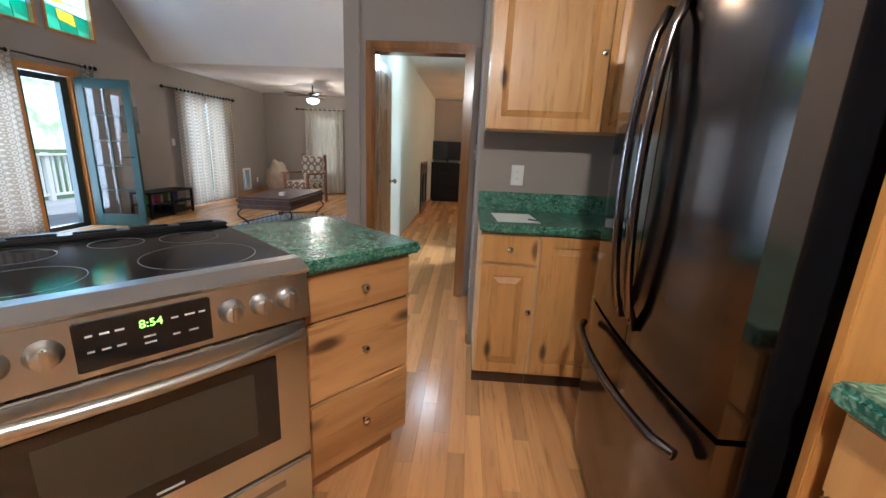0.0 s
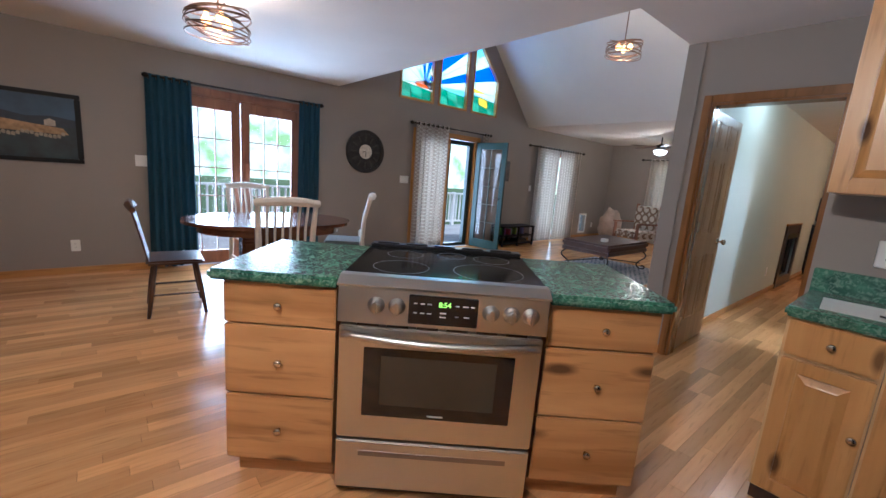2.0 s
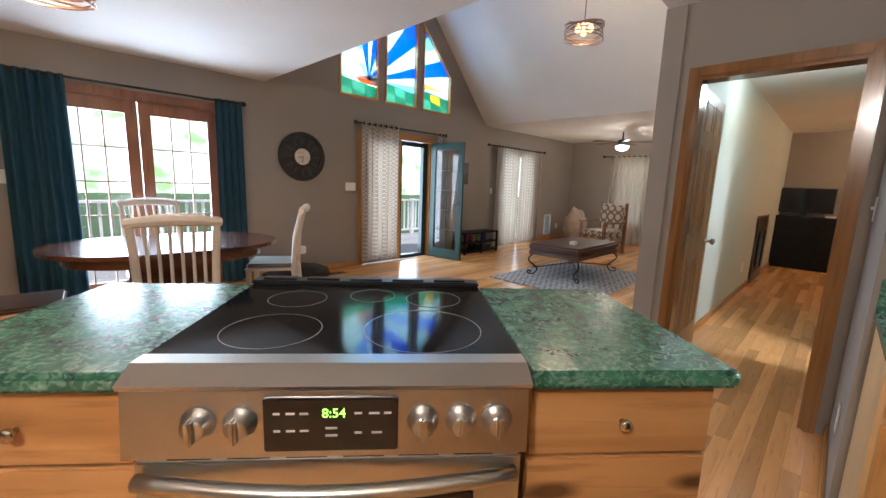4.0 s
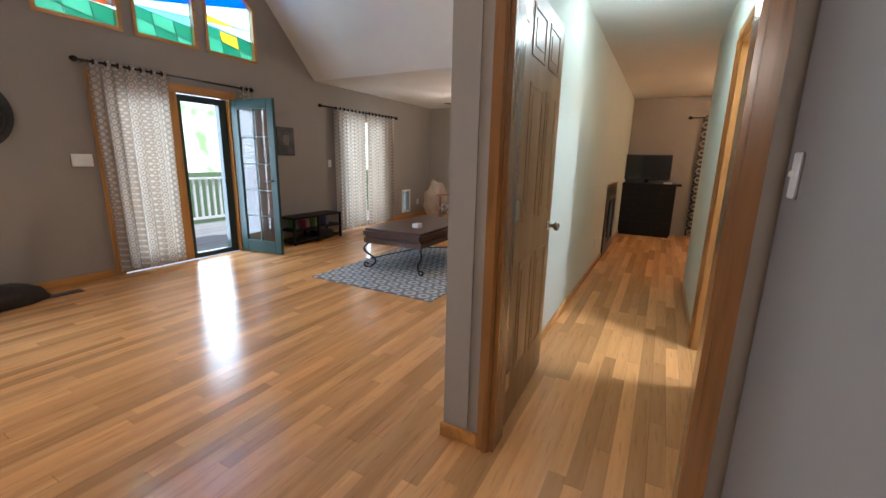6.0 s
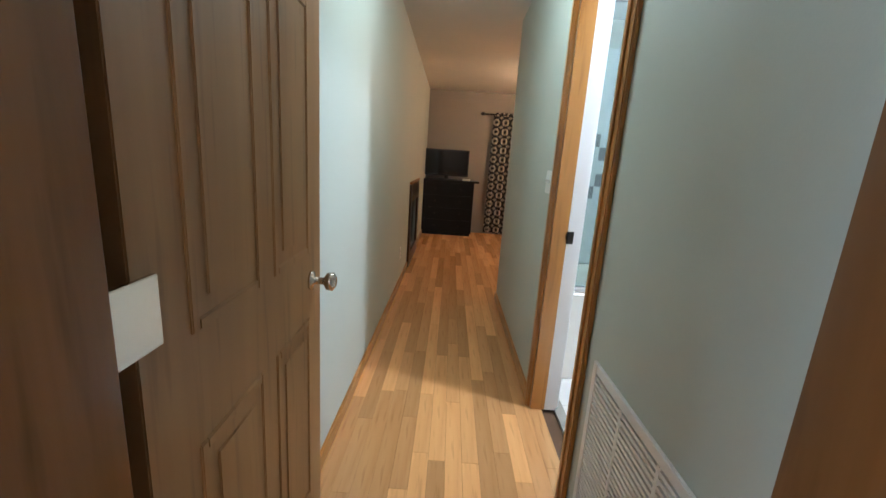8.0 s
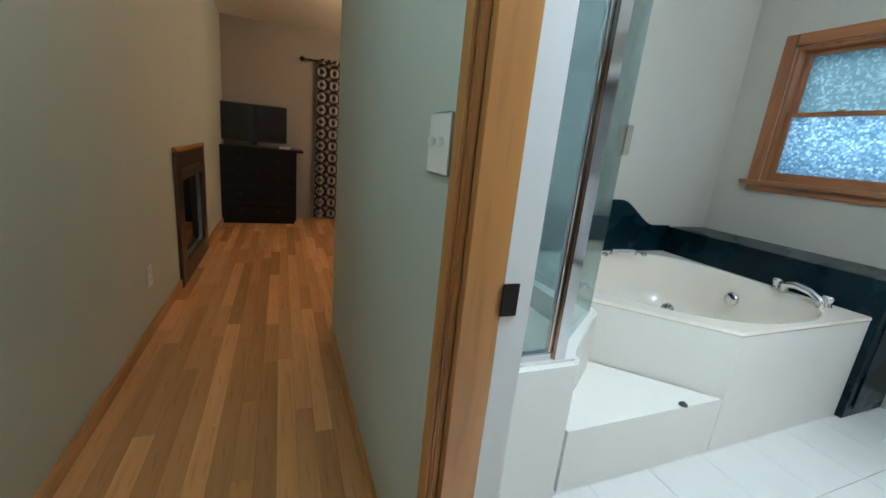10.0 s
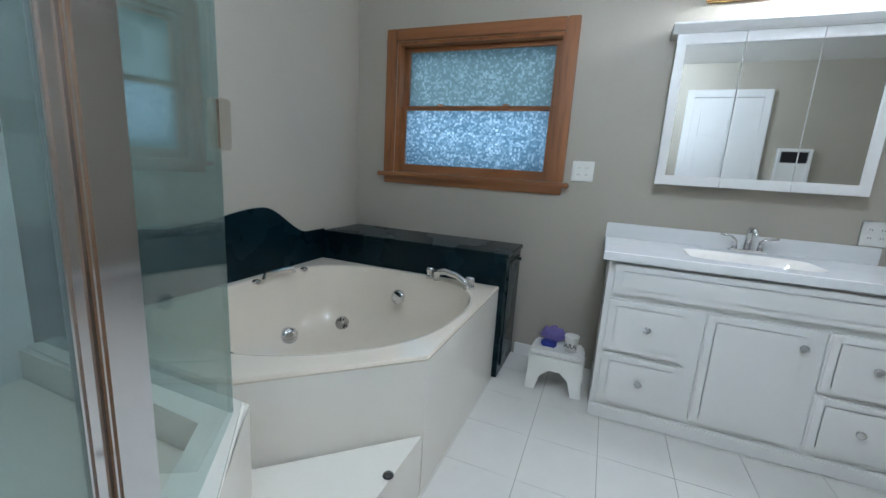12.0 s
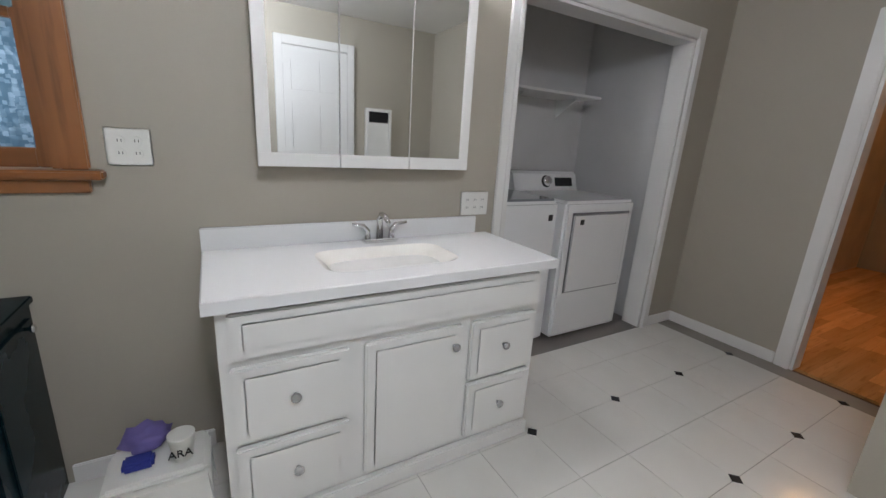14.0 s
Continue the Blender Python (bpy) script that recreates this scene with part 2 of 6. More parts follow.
DGREEN = plain("green_door_paint", (0.010, 0.047, 0.042), 0.4, 0, 0.1, 3, 0.05)
IRON = plain("wrought_iron", (0.03, 0.025, 0.02), 0.45, 0.8, 0.2, 20, 0.2)
CHERRY = wood("dark_cherry_wood", (0.14, 0.05, 0.022), (0.07, 0.022, 0.01), (0.1, 1, 1), 0.25, coat=0.4)
DARKW = wood("dark_stained_wood", (0.085, 0.035, 0.016), (0.04, 0.016, 0.008), (1, 1, 0.2), 0.35, coat=0.3)
LEATHER = plain("brown_leather", (0.06, 0.024, 0.013), 0.42, 0, 0.25, 14, 0.3, 60)
CHALK = plain("chalky_white_paint", (0.66, 0.61, 0.53), 0.55, 0, 0.08, 8, 0.1)
SEATC = cloth("grey_seat_cloth", (0.22, 0.22, 0.21), (0, 0, 0), thin=0)
TRELLIS = cloth("trellis_curtain_cloth", (0.76, 0.72, 0.65), (0.49, 0.42, 0.35), "rings", 16.0, 0.58)
SHEER = cloth("sheer_curtain_cloth", (0.78, 0.75, 0.68), (0.66, 0.62, 0.55), "rings", 14.0, 0.6)
BLUEC = cloth("blue_curtain_cloth", (0.018, 0.07, 0.105), (0, 0, 0), thin=0.25)
BWCLOTH = cloth("black_ring_curtain_cloth", (0.35, 0.31, 0.26), (0.02, 0.02, 0.025), "rings", 6.5, 0.1)
RUGC = cloth("rug_pile", (0.52, 0.51, 0.49), (0.18, 0.20, 0.23), "rings", 6.5, 0)
DAMASK = cloth("damask_cloth", (0.62, 0.57, 0.48), (0.22, 0.15, 0.10), "rings", 5.5, 0)
COOK = plain("cooktop_glass", (0.006, 0.006, 0.007), 0.07, 0, 0.2, 3, 0)
BRONZE = plain("bronze_bands", (0.30, 0.19, 0.13), 0.3, 1.0, 0.15, 9, 0)
PANE = glass("window_glass")
FROST = glass("hazy_shower_glass", (0.74, 0.82, 0.82), 0.03, 0, 30, 0.12, (0.55, 0.62, 0.62))
CLEARS = glass("clear_shower_glass", (0.86, 0.93, 0.92))
MIRROR = plain("mirror_silver", (0.86, 0.88, 0.88), -0.06, 1.0, 0, 1, 0)
TILE = plain("white_floor_tile", (0.72, 0.70, 0.66), 0.14, 0, 0.05, 2.5, 0.02)
GROUT = plain("grey_grout", (0.27, 0.25, 0.22), 0.9)
BLKTILE = plain("black_tile", (0.012, 0.012, 0.014), 0.15)
VINYL = plain("grey_vinyl", (0.20, 0.18, 0.165), 0.5)
WINOAK = wood("window_oak", (0.29, 0.115, 0.038), (0.19, 0.07, 0.022), (1, 1, 0.08), 0.3, coat=0.3)
WINOAKH = wood("window_oak_level", (0.29, 0.115, 0.038), (0.19, 0.07, 0.022), (1, 0.08, 1), 0.3, coat=0.3)
FRSIDE = plain("black_side_sheet", (0.004, 0.004, 0.005), 0.12, 0, 0.2, 3, 0.01)
for dull, gloss in ((FRSIDE, 0.2), (TEAL, 0.15), (COOK, 0.16), (BLACKW, 0.2)):
    dull.node_tree.nodes["Principled BSDF"].inputs["Specular IOR Level"].default_value = gloss
BULB = glow("warm_bulb", (1.0, 0.50, 0.17), 6)
BULBW = glow("white_lamp_glass", (1.0, 0.97, 0.92), 7)


# ---- builders ----
def part(name, bm, material, parent=None, label="", smooth=False):
    me = bpy.data.meshes.new(name)
    bmesh.ops.recalc_face_normals(bm, faces=bm.faces)
    bm.to_mesh(me)
    bm.free()
    me.materials.append(material)
    if smooth:
        for f in me.polygons:
            f.use_smooth = True
    ob = new(name, me)
    ob.parent = parent
    if label:
        ob["label"] = label
    return ob


def thing(name, m, label, category, group=""):
    ob = new(name)
    ob.matrix_world = m
    ob.empty_display_size = 0.1
    return tagged(ob, label, category, group)


def add_box(bm, x0, x1, y0, y1, z0, z1, bevel=0.0):
    r = bmesh.ops.create_cube(bm, size=1.0)
    for v in r["verts"]:
        v.co = Vector(((x0 + x1) / 2 + v.co.x * (x1 - x0), (y0 + y1) / 2 + v.co.y * (y1 - y0), (z0 + z1) / 2 + v.co.z * (z1 - z0)))
    if bevel:
        edges = {e for v in r["verts"] for e in v.link_edges}
        bmesh.ops.bevel(bm, geom=list(edges), offset=bevel, segments=2, affect="EDGES", clamp_overlap=True)
    return bm


def box(x0, x1, y0, y1, z0, z1, bevel=0.0):
    return add_box(bmesh.new(), x0, x1, y0, y1, z0, z1, bevel)


def add_tube(bm, pts, radii, seg=12, cap=True):
    """A round bar along points, with a radius for each (or one for all)."""
    pts = [Vector(p) for p in pts]
    if not isinstance(radii, (list, tuple)):
        radii = [radii] * len(pts)
    rings = []
    side = None
    for i, p in enumerate(pts):
        d = (pts[min(i + 1, len(pts) - 1)] - pts[max(i - 1, 0)]).normalized()
        if side is None:
            side = d.orthogonal().normalized()
        side = (side - d * side.dot(d)).normalized()
        up = d.cross(side)
        rings.append([bm.verts.new(p + (side * math.cos(a) + up * math.sin(a)) * radii[i]) for a in [2 * math.pi * k / seg for k in range(seg)]])
    for a, b in zip(rings, rings[1:]):
        for k in range(seg):
            bm.faces.new((a[k], a[(k + 1) % seg], b[(k + 1) % seg], b[k]))
    if cap:
        bm.faces.new(rings[0][::-1])
        bm.faces.new(rings[-1])
    return bm


def tube(pts, radii, seg=12, cap=True):
    return add_tube(bmesh.new(), pts, radii, seg, cap)


def lathe(profile, axis=(0, 0, 1), at=(0, 0, 0), seg=24):
    """A turned shape: rows of (distance along the axis, radius)."""
    ax = Vector(axis).normalized()
    return tube([Vector(at) + ax * h for h, r in profile], [max(r, 0.0005) for h, r in profile], seg)


def add_prism(bm, poly, lo, hi, axis="z"):
    """A slab with the outline poly, between lo and hi along an axis."""
    def place(u, v, w):
        return {"z": (u, v, w), "x": (w, u, v), "y": (u, w, v)}[axis]
    a = [bm.verts.new(place(u, v, lo)) for u, v in poly]
    b = [bm.verts.new(place(u, v, hi)) for u, v in poly]
    n = len(poly)
    bm.faces.new(a[::-1])
    bm.faces.new(b)
    for k in range(n):
        bm.faces.new((a[k], a[(k + 1) % n], b[(k + 1) % n], b[k]))
    return bm


def prism(poly, lo, hi, axis="z"):
    return add_prism(bmesh.new(), poly, lo, hi, axis)


def structure(ob, label, category):
    return tagged(ob, label, category, kind="structure")


def wall(name, axis, a, b, u0, u1, z0, z1, holes, material, label):
    """A wall between a and b across the axis, with holes (u0, u1, z0, z1) right through it."""
    us = sorted({u0, u1, *[h[0] for h in holes], *[h[1] for h in holes]})
    zs = sorted({z0, z1, *[h[2] for h in holes], *[h[3] for h in holes]})
    bm = bmesh.new()
    for p, q in zip(us, us[1:]):
        start = None
        for r, s in zip(zs, zs[1:]):
            solid = not any(h[0] <= p and q <= h[1] and h[2] <= r and s <= h[3] for h in holes)
            if solid and start is None:
                start = r
            if start is not None and (not solid or s == z1):
                top = r if not solid else s
                if axis == "x":
                    add_box(bm, a, b, p, q, start, top)
                else:
                    add_box(bm, p, q, a, b, start, top)
                start = None
    return structure(part(name, bm, material), label, "wall")


H = 2.42
# ---- structure ----
wall("wall_far", "x", -4.56, -4.41, -2.6, 10.67, 0, H, [(0.72, 2.20, 0, 2.0), (4.12, 5.52, 0, 1.97), (7.5, 8.7, 0.05, 1.97), (9.38, 9.66, 0.14, 0.60)], TAUPE, "taupe painted wall with glazed doors and windows")
E0, E1, RIDGE, SLOPE = 2.73, 6.97, 4.85, 1.08
TOP = H + (RIDGE - E0) * SLOPE


def roof_z(y):
    return H + min(y - E0, E1 - y) * SLOPE


PANES = [(3.74, 4.42), (4.52, 5.18), (5.28, 5.96)]


def pane_poly(a, b, m=0.0):
    top = [(y, roof_z(y) - 0.42 - m) for y in ((b - m, a + m) if b < RIDGE or a > RIDGE else (b - m, RIDGE, a + m))]
    return [(a + m, 2.455 + m), (b - m, 2.455 + m), *top]


bm = bmesh.new()
cuts = [E0, 3.74, 4.42, 4.52, RIDGE, 5.18, 5.28, 5.96, E1]
for a, b in zip(cuts, cuts[1:]):
    if any(p <= a and b <= q for p, q in PANES):
        add_prism(bm, [(a, H), (b, H), (b, 2.455), (a, 2.455)], -4.56, -4.41, "x")
        add_prism(bm, [(a, roof_z(a) - 0.42), (b, roof_z(b) - 0.42), (b, roof_z(b)), (a, roof_z(a))], -4.56, -4.41, "x")
    else:
        add_prism(bm, [(a, H), (b, H), (b, roof_z(b) + 0.001), (a, roof_z(a) + 0.001)], -4.56, -4.41, "x")
structure(part("wall_gable", bm, TAUPE), "taupe gable wall above the patio door", "wall")
structure(part("wall_gable_inner", prism([(E0, H + 0.004), (E1, H + 0.004), (RIDGE, TOP)], -0.2085, -0.11, "x"), CEIL), "white triangular wall closing the vault", "wall")
bm = bmesh.new()
for x0, x1, y0, y1 in ((-4.41, 2.2, -2.5, E0), (-0.21, 0.98, E0, 10.55), (-4.41, -0.21, E1, 10.55), (2.2, 4.7, -2.5, E0), (0.98, 4.7, E0, 10.55)):
    add_box(bm, x0, x1, y0, y1, H, H + 0.08)
structure(part("ceiling", bm, CEIL), "white lightly textured flat ceiling", "ceiling")
bm = prism([(E0, H), (RIDGE, TOP), (RIDGE, TOP + 0.1), (E0, H + 0.1)], -4.41, -0.21, "x")
add_prism(bm, [(E1, H), (RIDGE, TOP), (RIDGE, TOP + 0.1), (E1, H + 0.1)], -4.41, -0.21, "x")
structure(part("ceiling_vault", bm, CEIL), "white steep vaulted ceiling over the living room", "ceiling")
wall("wall_end", "y", 10.55, 10.67, -4.41, 3.84, 0, H, [(-3.2, -2.5, 0.5, 1.95)], TAUPE, "taupe painted end wall of living room and bedroom")
wall("wall_hall_left", "x", -0.21, -0.10, 3.59, 10.55, 0, H, [(7.93, 8.87, 0.10, 0.92)], SAGE, "pale painted hall wall with a fireplace opening")
structure(part("wall_living_side", box(-0.222, -0.2115, 3.59, 10.55, 0, H), TAUPE), "taupe living room face of the hall wall", "wall")
wall("wall_hall_door", "y", 3.59, 3.70, -0.10, 0.85, 0, H, [(0.01, 0.742, 0, 1.98)], TAUPE, "taupe wall around the hall doorway")
structure(part("wall_hall_corner", box(-0.2215, -0.1005, 3.578, 3.5895, 0, H), TAUPE), "taupe wall corner beside the hall doorway", "wall")
wall("wall_kitchen_wing", "x", 0.85, 0.98, 2.69, 3.70, 0, H, [], TAUPE, "taupe wall between kitchen and hall doorway")
wall("wall_hall_right", "x", 0.86, 0.98, 3.70, 6.97, 0, H, [(4.64, 5.25, 0, 2.0)], SAGE, "pale painted hall wall with the bathroom doorway")
wall("wall_kitchen_back", "y", 2.69, 2.79, 0.98, 2.2, 0, H, [], TAUPE, "taupe kitchen wall behind the cabinets")
wall("wall_kitchen_right", "x", 2.2, 2.3, -2.5, 1.68, 0, H, [], TAUPE, "taupe kitchen wall behind the refrigerator")
wall("wall_kitchen_rear", "y", -2.6, -2.5, -4.41, 3.84, 0, H, [], TAUPE, "taupe rear kitchen wall")
wall("wall_bath_tub", "y", 6.83, 6.97, 0.98, 3.84, 0, H, [], BEIGE, "beige bathroom wall at the end of the tub")
wall("wall_bath_window", "x", 3.70, 3.84, 3.72, 6.83, 0, H, [(5.42, 6.52, 1.16, 2.02)], BEIGE, "beige bathroom wall with the window")
wall("wall_bath_closet", "x", 3.70, 3.84, 1.70, 3.72, 0, H, [(2.19, 3.64, 0, 2.05)], BEIGE, "beige bathroom wall around the laundry closet")
wall("wall_bath_door", "y", 1.68, 1.80, 2.3, 3.70, 0, H, [(2.12 + 0.2, 2.87, 0, 2.06)], BEIGE, "beige bathroom wall with an open doorway")
wall("wall_bath_inner", "x", 0.9805, 0.992, 2.79, 6.83, 0, H, [(4.64, 5.25, 0, 2.0)], BEIGE, "beige bathroom side of the hall wall")
wall("wall_bath_back", "y", 2.79, 2.802, 0.992, 2.3, 0, H, [], BEIGE, "beige bathroom wall behind the kitchen")
wall("wall_bath_jog", "x", 2.2, 2.3, 1.68, 2.79, 0.001, H - 0.001, [], BEIGE, "beige short bathroom wall")
wall("wall_bedroom_right", "x", 3.84, 3.94, 6.97, 10.55, 0, H, [], SAGE, "pale bedroom side wall")
wall("wall_closet_back", "x", 4.62, 4.7, 2.06, 3.86, 0, H, [], GREYW, "grey laundry closet back wall")
wall("wall_closet_right", "y", 2.06, 2.14, 3.84, 4.62, 0, H, [], GREYW, "grey laundry closet side wall")
wall("wall_closet_left", "y", 3.78, 3.86, 3.84, 4.62, 0, H, [], GREYW, "grey laundry closet side wall")
ORANGE = plain("store_room_paint", (0.55, 0.42, 0.28), 0.6)
wall("wall_store_right", "x", 3.70, 3.84, -2.5, 1.68, 0, H, [], ORANGE, "warm painted store room wall")

# floors
structure(part("floor_slab", box(-4.41, 3.84, -2.5, 10.55, -0.12, -0.019), GAP), "dark base under the wooden floor boards", "floor")
structure(part("floor_closet", box(3.70, 4.62, 2.14, 3.78, -0.1, 0.004), VINYL), "grey vinyl laundry closet floor", "floor")
bath_floor = structure(part("floor_bath", box(0.992, 3.70, 1.80, 6.83, -0.015, -0.003), GROUT), "white square floor tiles with small black diamonds", "floor")


def trim_box(name, x0, x1, y0, y1, z0, z1, material, label, bevel=0.004):
    return structure(part(name, box(x0, x1, y0, y1, z0, z1, bevel), material), label, "trim")


for n, c in enumerate(((-4.41, -4.395, -2.5, 0.62), (-4.41, -4.395, 2.3, 4.03), (-4.41, -4.395, 5.60, 7.4), (-4.41, -4.395, 8.8, 10.55))):
    trim_box("baseboard", *c, 0, 0.075, OAKH, "oak baseboard along the taupe wall")
trim_box("baseboard", -4.395, -0.225, 10.535, 10.55, 0, 0.075, OAKH, "oak baseboard along the end wall")
trim_box("baseboard", -0.10, -0.085, 3.72, 7.86, 0, 0.07, OAKH, "oak baseboard along the hall wall")
trim_box("baseboard", -0.10, -0.085, 8.94, 10.55, 0, 0.07, OAKH, "oak baseboard along the hall wall")
trim_box("baseboard", 0.845, 0.86, 5.315, 6.97, 0, 0.07, OAKH, "oak baseboard along the hall wall")
trim_box("baseboard", 0.845, 0.86, 3.72, 4.575, 0, 0.07, OAKH, "oak baseboard along the hall wall")
trim_box("baseboard", 0.835, 0.85, 2.70, 3.575, 0, 0.07, OAKH, "oak baseboard beside the doorway")
trim_box("baseboard", -0.235, -0.048, 3.564, 3.577, 0, 0.07, OAKH, "oak baseboard at the wall corner")
trim_box("baseboard", 3.685, 3.70, 5.08, 5.54, 0, 0.08, WHITE, "white baseboard in the bathroom")
trim_box("baseboard", 3.685, 3.70, 1.80, 2.11, 0, 0.08, WHITE, "white baseboard in the bathroom")
trim_box("baseboard", 2.96, 3.685, 1.80, 1.815, 0, 0.08, WHITE, "white baseboard in the bathroom")


def casing_y(name, y, thick, x0, x1, top, w, material, matlevel, label, depth=0.0):
    """Trim round a doorway in a wall across y: two uprights and a head, stepped; depth lines the opening."""
    root = structure(new(name), label, "door frame")
    s = 1 if thick > 0 else -1
    for a, b in ((x0 - w, x0), (x1, x1 + w)):
        bm = box(a, b, min(y, y + thick), max(y, y + thick), 0, top + w, 0.004)
        inner = (b - 0.03, b - 0.008) if a < x0 else (a + 0.008, a + 0.03)
        add_box(bm, *inner, min(y + thick, y + thick * 1.35), max(y + thick, y + thick * 1.35), 0, top, 0.002)
        part("side_casing", bm, material, root)
    part("head_casing", box(x0 + 0.001, x1 - 0.001, min(y, y + thick), max(y, y + thick), top, top + w, 0.004), matlevel, root)
    if depth:
        for a, b in ((x0, x0 + 0.018), (x1 - 0.018, x1)):
            part("jamb", box(a, b, min(y, y - s * depth), max(y, y - s * depth), 0, top), material, root)
        part("head_jamb", box(x0 + 0.019, x1 - 0.019, min(y, y - s * depth), max(y, y - s * depth), top - 0.018, top), matlevel, root)
    return root


def casing_x(name, x, thick, y0, y1, top, w, material, matlevel, label, depth=0.0):
    """The same for a wall across x."""
    root = structure(new(name), label, "door frame")
    s = 1 if thick > 0 else -1
    lo, hi = min(x, x + thick), max(x, x + thick)
    for a, b in ((y0 - w, y0), (y1, y1 + w)):
        bm = box(lo, hi, a, b, 0, top + w, 0.004)
        inner = (b - 0.03, b - 0.008) if a < y0 else (a + 0.008, a + 0.03)
        add_box(bm, min(x + thick, x + thick * 1.35), max(x + thick, x + thick * 1.35), *inner, 0, top, 0.002)
        part("side_casing", bm, material, root)
    part("head_casing", box(lo, hi, y0 + 0.001, y1 - 0.001, top, top + w, 0.004), matlevel, root)
    if depth:
        for a, b in ((y0, y0 + 0.018), (y1 - 0.018, y1)):
            part("jamb", box(min(x, x - s * depth), max(x, x - s * depth), a, b, 0, top), material, root)
        part("head_jamb", box(min(x, x - s * depth), max(x, x - s * depth), y0 + 0.019, y1 - 0.019, top - 0.018, top), matlevel, root)
    return root


casing_y("door_frame_hall", 3.5775, -0.018, 0.01, 0.742, 1.98, 0.056, HALLOAK, HALLOAK, "dark oak casing round the hall doorway", 0.123)
f = casing_x("door_frame_bath", 0.86, -0.018, 4.64, 5.25, 2.0, 0.062, OAK, OAKH, "honey oak casing round the bathroom doorway", 0.072)
for a, b in ((4.64, 4.658), (5.232, 5.25)):
    part("inner_jamb", box(0.9325, 0.9915, a, b, 0, 2.0), WHITE, f, "white painted inner jamb")
casing_x("door_frame_bath_inner", 0.992, 0.015, 4.64, 5.25, 2.0, 0.07, WHITE, WHITE, "white casing on the bathroom side")
casing_x("door_frame_laundry", 3.70, -0.018, 2.19, 3.64, 2.05, 0.075, WHITE, WHITE, "white casing round the laundry closet", 0.14)
casing_y("door_frame_store", 1.80, 0.018, 2.32, 2.87, 2.06, 0.085, WHITE, WHITE, "white casing round the open store room doorway", 0.12)
sp = tagged(part("strike_plate", box(0.930, 0.962, 5.227, 5.2315, 0.90, 0.96, 0.001), IRON), "worn metal strike plate on the door jamb", "strike plate")


# ---- kitchen ----
def knob(parent, x, y, z, r=0.014, material=None):
    return part("knob", lathe([(0, r * 0.45), (0.012, r * 0.45), (0.016, r), (0.024, r * 1.05), (0.028, r * 0.5)], (0, -1, 0), (x, y, z), 14), material or NICKEL, parent, smooth=True)


ISL = pose(-0.466, 0.454, 0, 0, 0, 49.5)
DEP = 0.62


def island_cabinet(x0, x1, label):
    """Three drawers in a knotty pine box; the fronts face -y."""
    c = thing("island_cabinet", ISL, label, "cabinet", "island cabinets")
    bm = box(x0 + 0.02, x1 - 0.02, 0.03, DEP, 0.10, 0.872)
    add_box(bm, x0 + 0.03, x1 - 0.03, 0.09, DEP - 0.05, 0, 0.10)
    part("carcass", bm, PINEH, c)
    zs = [(0.115, 0.40), (0.407, 0.693), (0.70, 0.862)]
    for a, b in zs:
        d = part("drawer", box(x0 + 0.018, x1 - 0.018, 0.008, 0.029, a, b, 0.005), PINEH, c)
        knob(d, (x0 + x1) / 2, 0.009, (a + b) / 2)
    return c


island_cabinet(-0.045, 0.42, "knotty pine island cabinet with three drawers and nickel knobs")
island_cabinet(1.195, 1.655, "knotty pine island cabinet with three drawers beside the range")
for x0, x1 in ((-0.07, 0.42), (1.195, 1.668)):
    w = tagged(part("worktop", box(x0, x1, -0.03, DEP + 0.03, 0.8725, 0.914, 0.012), GREEN), "green marbled laminate worktop of the island", "worktop", "island worktops")
    w.matrix_world = ISL
rng_ = thing("range", ISL, "stainless steel slide-in electric range with black glass cooktop", "range")
R0, R1 = 0.425, 1.19
RC = (R0 + R1) / 2
part("body", box(R0 + 0.003, R1 - 0.003, 0.0, DEP, 0.02, 0.895), BLACK, rng_)
ct = part("cooktop", box(R0 - 0.004, R1 + 0.004, 0.0, DEP + 0.01, 0.9165, 0.928, 0.004), COOK, rng_, "black glass cooktop with white burner rings")
part("front_rim", prism([(-0.055, 0.895), (0.0, 0.9163), (0.03, 0.926), (0.03, 0.9295), (-0.012, 0.9295), (-0.06, 0.905)], R0 - 0.004, R1 + 0.004, "x"), STEEL, rng_)
BURNER = plain("burner_print", (0.30, 0.30, 0.31), 0.4)
for cx, cy, rr in ((R0 + 0.2, 0.17, 0.115), (R0 + 0.56, 0.18, 0.145), (R0 + 0.19, 0.43, 0.085), (R0 + 0.41, 0.47, 0.07), (R0 + 0.60, 0.44, 0.085)):
    for r_in in (rr,):
        bm = bmesh.new()
        ring = [[bm.verts.new((cx + r * math.cos(a), cy + r * math.sin(a), z)) for a in [2 * math.pi * k / 48 for k in range(48)]] for r, z in ((r_in - 0.002, 0.9283), (r_in - 0.002, 0.9287), (r_in, 0.9287), (r_in, 0.9283))]
        for p, q in zip(ring, ring[1:] + ring[:1]):
            for k in range(48):
                bm.faces.new((p[k], p[(k + 1) % 48], q[(k + 1) % 48], q[k]))
        part("burner_ring", bm, BURNER, ct)
bm = box(R0 - 0.004, R1 + 0.004, DEP - 0.035, DEP + 0.03, 0.9285, 0.943, 0.004)
for k in range(5):
    add_box(bm, R0 + 0.03 + k * 0.145, R0 + 0.14 + k * 0.145, DEP - 0.022, DEP + 0.012, 0.943, 0.950, 0.002)
part("rear_vent", bm, BLACK, rng_)
panel = part("control_panel", prism([(0.0, 0.765), (0.0, 0.894), (-0.055, 0.894), (-0.066, 0.765)], R0 + 0.002, R1 - 0.002, "x"), STEEL, rng_)
